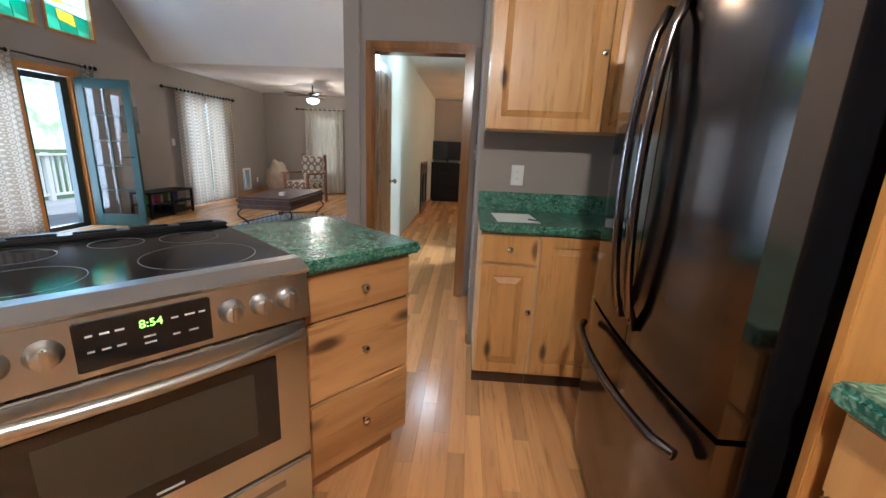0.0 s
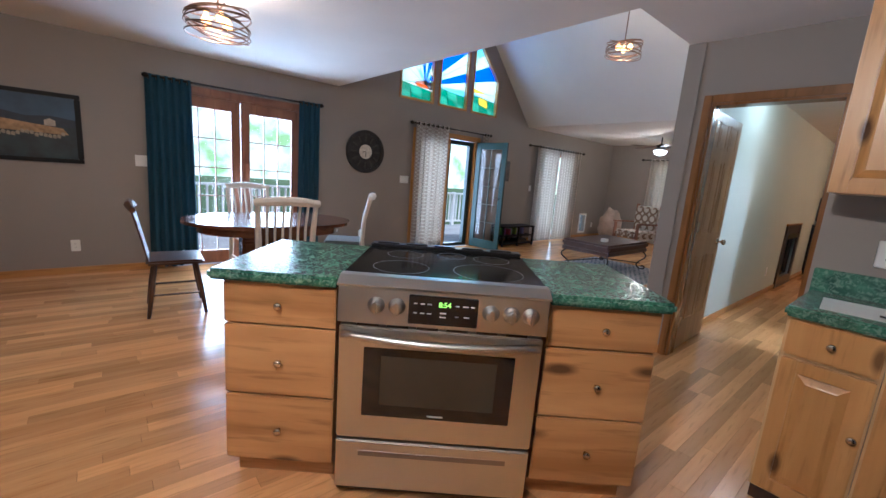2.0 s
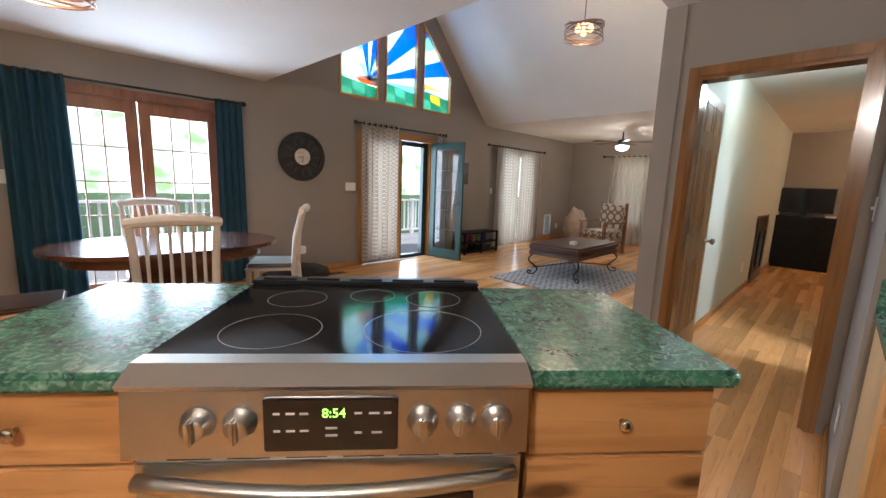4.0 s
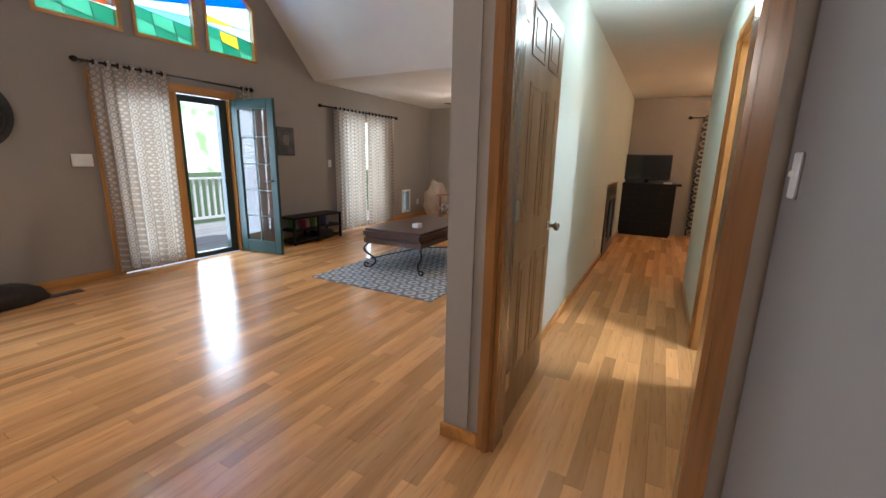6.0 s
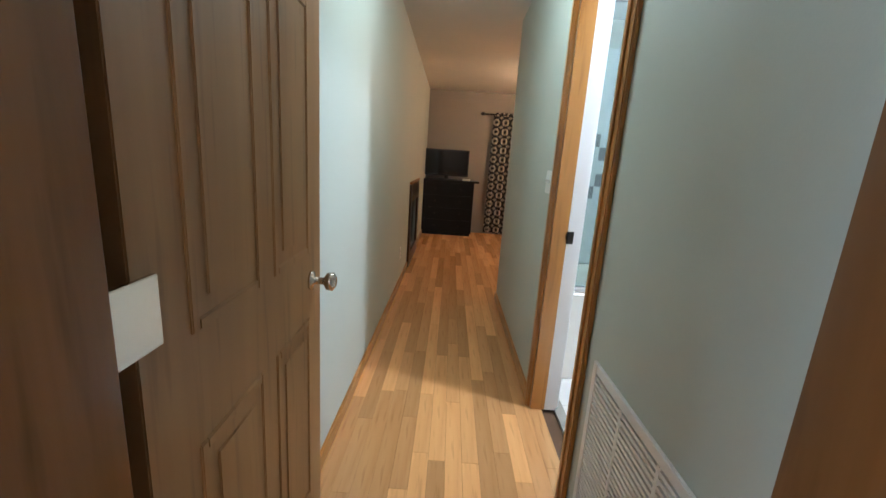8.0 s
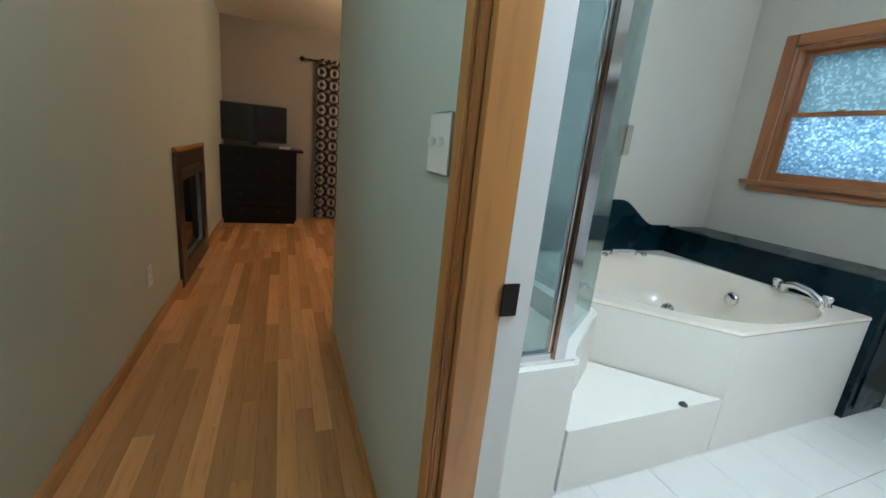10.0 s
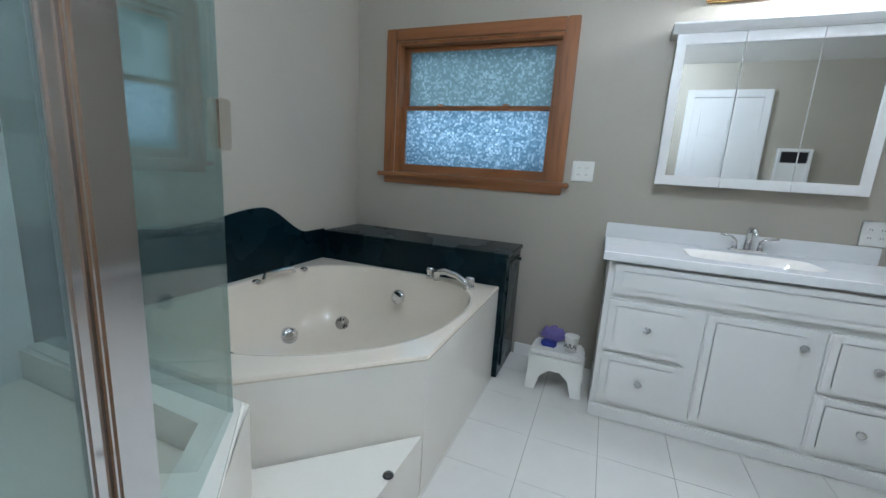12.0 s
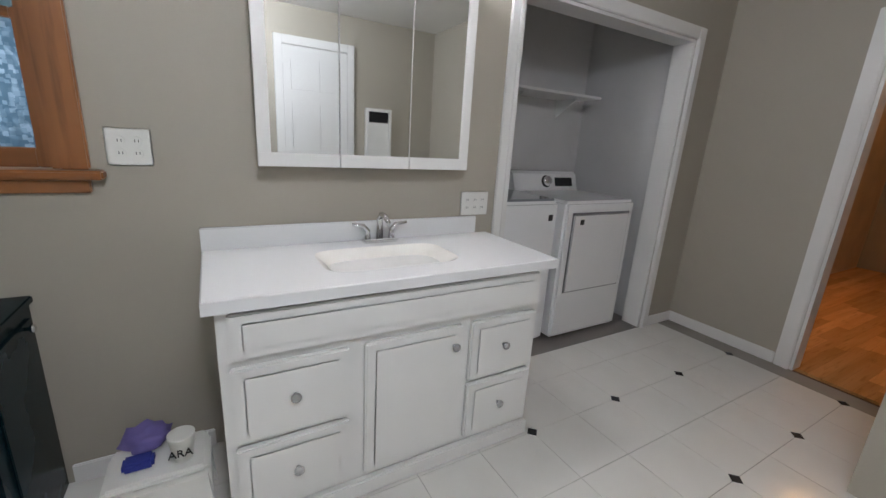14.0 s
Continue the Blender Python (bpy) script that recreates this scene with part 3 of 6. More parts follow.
disp = part("display", box(RC - 0.125, RC + 0.125, -0.068, -0.055, 0.775, 0.885, 0.003), BLACKG, panel, "black glass display with green digits")
GREEND = glow("green_digits", (0.45, 1.0, 0.10), 2.5)
PRINT = plain("white_print", (0.5, 0.5, 0.5), 0.5)


def text_part(name, words, size, m, material, parent, depth=0.0004):
    cu = bpy.data.curves.new(name, "FONT")
    cu.body, cu.size, cu.extrude, cu.align_x, cu.align_y = words, size, depth, "CENTER", "CENTER"
    tmp = bpy.data.objects.new(name, cu)
    me = bpy.data.meshes.new_from_object(tmp)
    bpy.data.objects.remove(tmp)
    me.materials.append(material)
    ob = new(name, me)
    ob.parent = parent
    ob.matrix_local = m
    return ob


text_part("digits", "8:54", 0.026, pose(RC + 0.005, -0.0690, 0.855, 90, 0, 0), GREEND, disp)
for k, (dx, dz, w) in enumerate(((-0.10, 0.855, 0.012), (-0.075, 0.855, 0.016), (-0.05, 0.855, 0.016), (-0.10, 0.82, 0.012), (-0.075, 0.82, 0.016), (-0.05, 0.82, 0.016), (0.0, 0.825, 0.022), (0.0, 0.81, 0.022), (0.05, 0.855, 0.014), (0.08, 0.855, 0.02), (0.105, 0.855, 0.014), (0.05, 0.815, 0.014), (0.085, 0.815, 0.02))):
    part("label_print", box(RC + dx - w / 2, RC + dx + w / 2, -0.0692, -0.068, dz - 0.002, dz + 0.002), PRINT, disp)
for kx in (R0 + 0.14, R0 + 0.215, R1 - 0.21, R1 - 0.135, R1 - 0.065):
    k = part("dial", lathe([(0, 0.031), (0.006, 0.031), (0.008, 0.024), (0.026, 0.022), (0.03, 0.019)], (0, -1, -0.08), (kx, -0.058, 0.835), 24), STEEL, panel, smooth=True)
    part("grip", box(kx - 0.006, kx + 0.006, -0.102, -0.084, 0.81, 0.86, 0.004), STEEL, k)
door = part("oven_door", box(R0 + 0.004, R1 - 0.004, -0.045, 0.0, 0.285, 0.745, 0.006), STEEL, rng_)
part("door_window", box(R0 + 0.10, R1 - 0.10, -0.048, -0.044, 0.385, 0.665, 0.004), BLACKG, door)
part("inner_window", box(R0 + 0.165, R1 - 0.165, -0.0495, -0.0482, 0.435, 0.635, 0.001), plain("oven_glass", (0.03, 0.028, 0.022), 0.08), door)
part("badge", box(RC - 0.03, RC + 0.03, -0.0497, -0.048, 0.398, 0.404), PRINT, door)
pts = [(R0 + 0.02 + (R1 - R0 - 0.04) * k / 16, -0.062 - 0.035 * math.sin(math.pi * k / 16), 0.715 - 0.006 * math.sin(math.pi * k / 16)) for k in range(17)]
part("handle", tube(pts, 0.016, 12), STEEL, door, smooth=True)
for k in range(6):
    part("vent_slot", box(R0 + 0.07 + k * 0.11, R0 + 0.15 + k * 0.11, -0.0455, -0.03, 0.747, 0.757), BLACK, rng_)
dr = part("storage_drawer", box(R0 + 0.004, R1 - 0.004, -0.042, 0.0, 0.06, 0.272, 0.006), STEEL, rng_)
part("grip_recess", box(R0 + 0.09, R1 - 0.09, -0.044, -0.038, 0.205, 0.232, 0.003), plain("drawer_recess", (0.25, 0.25, 0.27), 0.3, 1.0), dr)


def raised_panel_door(parent, x0, x1, y, z0, z1, knob_at, name="door", material=None, kn=None):
    """Frame-and-panel door with a raised field; the face looks to -y."""
    material = material or PINE
    w = min(0.058, (x1 - x0) * 0.2)
    d = part(name, box(x0 + w, x1 - w, y + 0.013, y + 0.019, z0 + w, z1 - w), material, parent)
    for a, b in ((x0, x0 + w), (x1 - w, x1)):
        part("stile", box(a, b, y, y + 0.02, z0, z1, 0.003), material, d)
    for a, b in ((z0, z0 + w), (z1 - w, z1)):
        part("rail", box(x0 + w, x1 - w, y, y + 0.02, a, b, 0.003), material, d)
    bm = bmesh.new()
    rows = []
    for g, dy in ((0.004, 0.0128), (0.008, 0.0105), (0.030, 0.0035), (0.034, 0.0015)):
        a, b, c, e = x0 + w + g, x1 - w - g, z0 + w + g, z1 - w - g
        rows.append([bm.verts.new(p) for p in ((a, y + dy, c), (b, y + dy, c), (b, y + dy, e), (a, y + dy, e))])
    for p, q in zip(rows, rows[1:]):
        for k in range(4):
            bm.faces.new((p[k], p[(k + 1) % 4], q[(k + 1) % 4], q[k]))
    bm.faces.new(rows[-1])
    bm.faces.new(rows[0][::-1])
    part("field", bm, material, d)
    if knob_at:
        knob(d, knob_at[0], y, knob_at[1], 0.014, kn)
    return d


base = thing("base_cabinet", pose(0.875, 2.18, 0), "knotty pine base cabinet with drawer and door", "cabinet", "wall cabinets")
part("carcass", box(0.0, 0.288, 0.022, 0.505, 0.10, 0.872), PLYSIDE, base)
part("toe_kick", box(0.0, 0.288, 0.09, 0.48, 0.0, 0.099), DARKW, base)
d = part("drawer", box(0.012, 0.28, 0, 0.021, 0.715, 0.862, 0.006), PINE, base)
knob(d, 0.146, 0, 0.79)
raised_panel_door(base, 0.012, 0.28, 0, 0.115, 0.70, (0.258, 0.47))
base = thing("base_cabinet", pose(1.165, 2.18, 0), "knotty pine base cabinet with one full-height door", "cabinet", "wall cabinets")
part("carcass", box(0.0, 0.42, 0.022, 0.505, 0.10, 0.872), PLYSIDE, base)
part("toe_kick", box(0.0, 0.42, 0.09, 0.48, 0.0, 0.099), DARKW, base)
raised_panel_door(base, 0.008, 0.41, 0, 0.115, 0.862, (0.36, 0.5))
wt = thing("kitchen_worktop", pose(0.866, 2.15, 0), "green marbled laminate worktop with upstand on the wall", "worktop")
part("top", box(0, 0.90, 0, 0.52, 0.8725, 0.914, 0.01), GREEN, wt)
part("upstand", box(0.0, 0.90, 0.521, 0.54, 0.8725, 1.02, 0.004), GREEN, wt)
up = thing("wall_cabinet", pose(0.875, 2.37, 1.365), "knotty pine wall cabinet with raised panel door", "cabinet")
part("carcass", box(0, 0.72, 0.022, 0.32, 0, 0.95), PLYSIDE, up)
raised_panel_door(up, 0.004, 0.56, 0, 0.0, 0.95, (0.535, 0.36))
raised_panel_door(up, 0.566, 0.72, 0, 0.0, 0.95, None)
pap = thing("paper_sheet", pose(0.955, 2.23, 0.9145, 0, 0, 4), "white sheet of paper lying on the worktop", "paper")
part("sheet", box(0, 0.215, 0, 0.28, 0, 0.0015), WPLAST, pap)
pen = tagged(part("pen", tube([(1.115, 2.31, 0.921), (1.165, 2.28, 0.921)], [0.004, 0.003], 8), BLACK), "short black pen on the paper", "pen")


def plate(name, m, w, h, kind, label):
    """Wall plate whose face looks to local -y."""
    p = thing(name, m, label, "outlet" if "outlet" in name else "switch")
    part("cover", box(-w / 2, w / 2, -0.006, 0.0, -h / 2, h / 2, 0.003), WPLAST, p)
    n = max(1, round(w / 0.06) if w > 0.09 else 1)
    for k in range(n):
        cx = (k - (n - 1) / 2) * 0.046
        if kind == "switch":
            part("toggle", box(cx - 0.005, cx + 0.005, -0.018, -0.006, -0.004, 0.012, 0.002), WPLAST, p)
        elif kind == "outlet":
            for dz in (0.02, -0.02):
                s = part("socket", lathe([(0, 0.015), (0.002, 0.0145)], (0, -1, 0), (cx, -0.006, dz), 16), WPLAST, p)
                bm = box(cx - 0.006, cx - 0.004, -0.0088, -0.008, dz - 0.004, dz + 0.005)
                add_box(bm, cx + 0.004, cx + 0.006, -0.0088, -0.008, dz - 0.004, dz + 0.005)
                part("slot", bm, BLACK, s)
    return p


FAR, EAST = -90 + 180, 0
plate("outlet", pose(1.085, 2.689, 1.12), 0.075, 0.12, "outlet", "almond outlet plate on the kitchen wall")
plate("light_switch", pose(0.849, 3.475, 1.24, 0, 0, -90), 0.075, 0.12, "switch", "white toggle switch plate beside the hall doorway")
plate("outlet", pose(0.849, 3.0, 0.36, 0, 0, -90), 0.075, 0.12, "outlet", "white outlet plate low on the wall")
plate("light_switch", pose(0.859, 5.405, 1.18, 0, 0, -90), 0.115, 0.115, "switch", "white double switch plate beside the bathroom door")
plate("outlet", pose(-0.099, 7.18, 0.33, 0, 0, 90), 0.075, 0.12, "outlet", "white outlet plate low in the hall")
for y, z, w in ((0.46, 1.21, 0.12), (3.92, 1.19, 0.17), (7.23, 1.17, 0.075)):
    plate("light_switch", pose(-4.409, y, z, 0, 0, 90), w, 0.12, "switch", "white switch plate on the taupe wall")
for y, z in ((-0.135, 0.30), (10.0, 0.32)):
    plate("outlet", pose(-4.409, y, z, 0, 0, 90), 0.075, 0.12, "outlet", "white outlet plate on the taupe wall")

fr = thing("refrigerator", pose(1.31, 1.80, 0, 0, 0, -90), "dark stainless french-door refrigerator with bottom freezer", "refrigerator")
FW, FH = 0.83, 1.80
part("cabinet", box(0.01, FW - 0.01, 0.075, 0.78, 0.02, FH), FRSIDE, fr)
for a, b, hx in ((0, FW / 2 - 0.003, FW / 2 - 0.05), (FW / 2 + 0.003, FW, FW / 2 + 0.05)):
    prof = [(a, 0.0), (a, 0.072), (b, 0.072), (b, 0.0)]
    bow = lambda x: -0.028 * (1 - ((x - FW / 2) / (FW / 2)) ** 2)
    xs = [a + (b - a) * k / 10 for k in range(11)]
    d = part("door", prism([(x, 0.01 + bow(x)) for x in xs] + [(b, 0.072), (a, 0.072)], 0.715, FH, "z"), DSTEEL, fr)
    pts = [(hx, -0.02 - 0.055 * math.sin(math.pi * k / 14) ** 0.5, 0.78 + 0.85 * k / 14) for k in range(15)]
    part("handle", tube(pts, 0.014, 10), DSTEEL, d, smooth=True)
xs = [FW * k / 16 for k in range(17)]
fz = part("freezer_drawer", prism([(x, 0.01 + bow(x)) for x in xs] + [(FW, 0.072), (0, 0.072)], 0.07, 0.70, "z"), DSTEEL, fr)
pts = [(0.06 + (FW - 0.12) * k / 14, -0.03 - 0.055 * math.sin(math.pi * k / 14) ** 0.5, 0.62) for k in range(15)]
part("handle", tube(pts, 0.014, 10), DSTEEL, fz, smooth=True)
part("dispenser", box(0.10, 0.30, -0.020, 0.02, 1.0, 1.36, 0.01), BLACKG, fr)
# Pine panel in the darker oak material, which stands in for its shade.
tp = tagged(part("tall_side_panel", box(1.44, 2.19, 0.905, 0.928, 0, 2.2, 0.003), OAK), "tall pine side panel beside the refrigerator, darkened as if in shade", "panel")
rc = thing("side_base_cabinet", pose(1.44, 0.885, 0, 0, 0, -90), "pine base cabinet with drawers past the refrigerator", "cabinet")
part("carcass", box(0, 1.2, 0.022, 0.75, 0.10, 0.872), PLYSIDE, rc)
for a, b in ((0.115, 0.40), (0.407, 0.693), (0.70, 0.862)):
    for c0, c1 in ((0.01, 0.595), (0.605, 1.19)):
        d = part("drawer", box(c0, c1, 0, 0.021, a, b, 0.006), PINE, rc)
        knob(d, (c0 + c1) / 2, 0, (a + b) / 2)
part("toe_kick", box(0, 1.2, 0.09, 0.74, 0, 0.099), DARKW, rc)
sw = tagged(part("side_worktop", box(0, 1.2, -0.03, 0.755, 0.8725, 0.914, 0.01), GREEN), "green marbled laminate worktop past the refrigerator", "worktop")
sw.matrix_world = pose(1.44, 0.885, 0, 0, 0, -90)


# ---- doors and windows ----
hd = thing("hall_door", pose(0.016, 3.745, 0.012, 0, 0, 91.5), "open brown six-panel wooden door against the hall wall", "door")
part("leaf", box(0, 0.71, 0.004, 0.031, 0, 1.945, 0.002), DOORW, hd)
for face in (0.0, 0.029):
    for x0, x1 in ((0.10, 0.325), (0.385, 0.61)):
        for z0, z1 in ((0.24, 0.80), (0.98, 1.58), (1.68, 1.88)):
            bm = bmesh.new()
            for a, b, c, d in ((x0, x0 + 0.018, z0, z1), (x1 - 0.018, x1, z0, z1), (x0 + 0.018, x1 - 0.018, z0, z0 + 0.018), (x0 + 0.018, x1 - 0.018, z1 - 0.018, z1)):
                add_box(bm, a, b, face, face + 0.006, c, d, 0.002)
            add_box(bm, x0 + 0.045, x1 - 0.045, face + 0.0005, face + 0.0055, z0 + 0.045, z1 - 0.045, 0.002)
            part("panel", bm, DOORW, hd)
part("knob", lathe([(0, 0.026), (0.006, 0.026), (0.01, 0.01), (0.035, 0.01), (0.045, 0.024), (0.06, 0.026), (0.068, 0.015)], (0, -1, 0), (0.625, 0.004, 0.90), 20), NICKEL, hd, smooth=True)
for z in (0.2, 1.0, 1.78):
    part("hinge", box(-0.045, 0.035, -0.004, 0.0035, z, z + 0.09, 0.001), NICKEL, hd)


def glazed_leaf(name, m, w, h, frame_mat, label, bars=(2, 5), stile=0.11, handle=True):
    """Door leaf with glass in a grid of bars; local x across, y through."""
    d = thing(name, m, label, "door")
    for a, b, c, e in ((0, stile, 0, h), (w - stile, w, 0, h), (stile, w - stile, 0, 0.16), (stile, w - stile, h - 0.12, h)):
        part("rail" if e - c < 0.5 else "stile", box(a, b, 0, 0.042, c, e, 0.003), frame_mat, d)
    g = part("pane", box(stile, w - stile, 0.018, 0.024, 0.16, h - 0.12), PANE, d)
    g.visible_shadow = False
    for k in range(1, bars[0]):
        x = stile + (w - 2 * stile) * k / bars[0]
        part("glazing_bar", box(x - 0.006, x + 0.006, 0.012, 0.030, 0.16, h - 0.12), frame_mat, d)
    for k in range(1, bars[1]):
        z = 0.16 + (h - 0.28) * k / bars[1]
        part("glazing_bar", box(stile, w - stile, 0.0125, 0.0295, z - 0.006, z + 0.006), frame_mat, d)
    if handle:
        part("handle", tube([(w - 0.05, -0.004, 0.95), (w - 0.05, -0.05, 0.95), (w - 0.15, -0.05, 0.95)], 0.009, 8), IRON, d)
    return d


REDW = wood("reddish_door_wood", (0.30, 0.13, 0.065), (0.20, 0.08, 0.04), (1, 1, 0.08), 0.35)
glazed_leaf("dining_door", pose(-4.47, 1.455, 0.012, 0, 0, -90), 0.72, 1.97, REDW, "closed reddish wooden glazed door behind the table", (3, 5), 0.10)
glazed_leaf("dining_door", pose(-4.47, 2.185, 0.012, 0, 0, -90), 0.72, 1.97, REDW, "closed reddish wooden glazed door beside blue curtain", (3, 5), 0.10)
glazed_leaf("patio_door", pose(-4.46, 4.875, 0.012, 0, 0, -90), 0.74, 1.94, OAK, "closed oak glazed door behind the trellis curtain", (2, 5), 0.12)
glazed_leaf("patio_door", pose(-4.385, 5.505, 0.012, 0, 0, 6.5), 0.68, 1.94, DGREEN, "open green glazed patio door standing into the room", (2, 5), 0.10)
casing_x("door_frame_dining", -4.41, 0.018, 0.72, 2.20, 2.0, 0.08, REDW, REDW, "reddish casing round the dining doors", 0.14)
casing_x("door_frame_patio", -4.41, 0.018, 4.12, 5.52, 1.97, 0.07, OAK, OAKH, "oak casing round the patio doors", 0.14)
storm = structure(new("storm_frame"), "dark green outer frame of the patio doorway", "door frame")
for a, b, c, d in ((4.885, 4.94, 0, 1.945), (5.40, 5.50, 0, 1.945), (4.94, 5.40, 1.87, 1.945), (4.94, 5.40, 0.0, 0.06)):
    part("bar", box(-4.55, -4.47, a, b, c, d, 0.003), plain("dark_frame", (0.015, 0.03, 0.03), 0.4), storm)


def window_bars(name, x, y0, y1, z0, z1, material, label):
    w = structure(new(name), label, "window")
    for a, b, c, d in ((y0, y0 + 0.05, z0, z1), (y1 - 0.05, y1, z0, z1), (y0 + 0.05, y1 - 0.05, z0, z0 + 0.05), (y0 + 0.05, y1 - 0.05, z1 - 0.05, z1), ((y0 + y1) / 2 - 0.02, (y0 + y1) / 2 + 0.02, z0 + 0.05, z1 - 0.05)):
        part("frame", box(x - 0.03, x + 0.03, a, b, c, d, 0.003), material, w)
    g = part("pane", box(x - 0.003, x + 0.003, y0 + 0.05, y1 - 0.05, z0 + 0.05, z1 - 0.05), PANE, w)
    g.visible_shadow = False
    return w


window_bars("window_side", -4.49, 7.5, 8.7, 0.05, 1.97, OAK, "tall wooden window behind curtains")
wv = structure(new("window_end"), "small wooden window behind a curtain", "window")
for a, b, c, d in ((-3.2, -3.15, 0.5, 1.95), (-2.55, -2.5, 0.5, 1.95), (-3.15, -2.55, 0.5, 0.55), (-3.15, -2.55, 1.9, 1.95)):
    part("frame", box(a, b, 10.58, 10.64, c, d, 0.003), OAK, wv)
pd = thing("pet_door", pose(-4.41, 9.52, 0.12), "white framed pet door low in the wall", "pet door")
for a, b, c, d in ((-0.16, -0.12, 0, 0.50), (0.12, 0.16, 0, 0.50), (-0.12, 0.12, 0, 0.04), (-0.12, 0.12, 0.46, 0.50)):
    part("frame", box(0.001, 0.02, a, b, c, d, 0.004), WHITE, pd)
part("flap", box(-0.08, -0.074, -0.12, 0.12, 0.04, 0.46), glass("flap_plastic", (0.95, 0.97, 1.0), 0.1, 0, 30, 0.25), pd)

# stained glass: a sun over hills, rays in blue and pale glass
LEAD = plain("lead_came", (0.05, 0.05, 0.05), 0.5, 0.6)


def stain(name, c):
    m = glass(name, c, 0.05, 0.25, 40, 0.35, c)
    return m


S_BLUE, S_SKY, S_PALE = stain("deep_blue_glass", (0.02, 0.26, 0.85)), stain("sky_glass", (0.42, 0.76, 0.90)), stain("pale_glass", (0.74, 0.90, 0.88))
S_GREEN, S_DKGREEN, S_ORANGE, S_YELLOW = stain("green_glass", (0.22, 0.58, 0.42)), stain("dark_green_glass", (0.10, 0.42, 0.28)), stain("orange_glass", (0.95, 0.25, 0.03)), stain("yellow_glass", (0.92, 0.72, 0.08))


def clip(poly, nx, ny, d):
    """The part of a convex outline where nx*u + ny*v <= d."""
    out = []
    for (a, b), (c, e) in zip(poly, poly[1:] + poly[:1]):
        s, q = nx * a + ny * b - d, nx * c + ny * e - d
        if s <= 0:
            out.append((a, b))
        if s * q < 0:
            k = s / (s - q)
            out.append((a + (c - a) * k, b + (e - b) * k))
    return out


def shrink(poly, g=0.004):
    cu, cv = sum(p[0] for p in poly) / len(poly), sum(p[1] for p in poly) / len(poly)
    r = max(math.hypot(p[0] - cu, p[1] - cv) for p in poly)
    k = max(0.2, 1 - g / max(r * 0.6, 0.01))
    return [(cu + (a - cu) * k, cv + (b - cv) * k) for a, b in poly]


SUN = (4.26, 2.74)
RAYS = (-25, 4, 13, 22, 30, 38, 53, 62, 71, 83, 92, 104, 116, 130, 150, 182)
BLUE_RAYS = (2, 5, 8, 10)
sg = structure(new("window_gable"), "three-part stained glass gable window with sun rays and hills", "window")
rs = random.Random(3)
for i, (a, b) in enumerate(PANES):
    outer, inner = pane_poly(a, b), pane_poly(a, b, 0.035)
    n = len(outer)
    bm = bmesh.new()
    for k in range(n):
        p, q, r, s = outer[k], outer[(k + 1) % n], inner[(k + 1) % n], inner[k]
        add_prism(bm, [p, q, r, s], -4.50, -4.395, "x")
    fr_ = part("window_frame", bm, OAKH, sg)
    part("lead_net", prism(pane_poly(a, b, 0.034), -4.4505, -4.4495, "x"), PANE, sg).visible_shadow = False
    pieces = []
    hill = (0.20, 0.24, 0.26)[i] + 2.485
    ground = clip(inner, 0.10, 1.0, hill + 0.10 * (a + b) / 2)
    air = clip(inner, -0.10, -1.0, -hill - 0.10 * (a + b) / 2)
    for k in range(3):
        for j in range(2):
            g = clip(clip(ground, 1, 0.15, a + (b - a) * (k + 1) / 3 + 0.4), -1, -0.15, -(a + (b - a) * k / 3) - 0.4)
            mid = hill - 0.13
            g = clip(g, 0.2, 1, mid + 0.2 * (a + b) / 2) if j == 0 else clip(g, -0.2, -1, -mid - 0.2 * (a + b) / 2)
            if len(g) > 2:
                pieces.append((g, (S_GREEN, S_DKGREEN)[(k + j) % 2] if not (i == 2 and k == 1 and j == 1) else S_YELLOW))
    if i == 0:
        disc = [(SUN[0] + 0.20 * math.cos(t), SUN[1] + 0.055 * math.sin(t)) for t in [2 * math.pi * k / 14 for k in range(14)]]
        pieces.append((clip(disc, 1, 0, inner[1][0]), S_ORANGE))
    for k, (t0, t1) in enumerate(zip(RAYS, RAYS[1:])):
        t0, t1 = radians(t0), radians(t1)
        w = clip(clip(air, math.sin(t0), -math.cos(t0), math.sin(t0) * SUN[0] - math.cos(t0) * SUN[1]), -math.sin(t1), math.cos(t1), -math.sin(t1) * SUN[0] + math.cos(t1) * SUN[1])
        if len(w) < 3:
            continue
        for band in range(3):
            lo, hi = 2.3 + band * 0.55 + 0.1 * (k % 3), 2.3 + (band + 1) * 0.55 + 0.1 * (k % 3)
            if band == 0:
                lo = 0
            if band == 2:
                hi = 9
            q = clip(clip(w, 0.12, 1, hi + 0.12 * 4.85), -0.12, -1, -lo - 0.12 * 4.85)
            if len(q) > 2:
                mat_ = S_BLUE if k in BLUE_RAYS else (S_SKY if (k + band) % 3 == 0 else S_PALE)
                if i == 2 and k == 1:
                    mat_ = S_YELLOW if band == 0 else S_PALE
                pieces.append((q, mat_))
    for q, mat_ in pieces:
        area = abs(sum(u[0] * v[1] - u[1] * v[0] for u, v in zip(q, q[1:] + q[:1]))) / 2
        if len(q) > 2 and area > 0.0012:
            front = -4.455 if mat_ is not S_ORANGE else -4.462
            o = part("glass_piece", prism(shrink(q), front, front + 0.004, "x"), mat_, sg)
            o.visible_shadow = False
            bm = bmesh.new()
            for u, v in zip(q, q[1:] + q[:1]):
                if math.hypot(u[0] - v[0], u[1] - v[1]) > 0.01:
                    add_tube(bm, [(front + 0.002, *u), (front + 0.002, *v)], 0.004, 5)
            part("came", bm, LEAD, o)

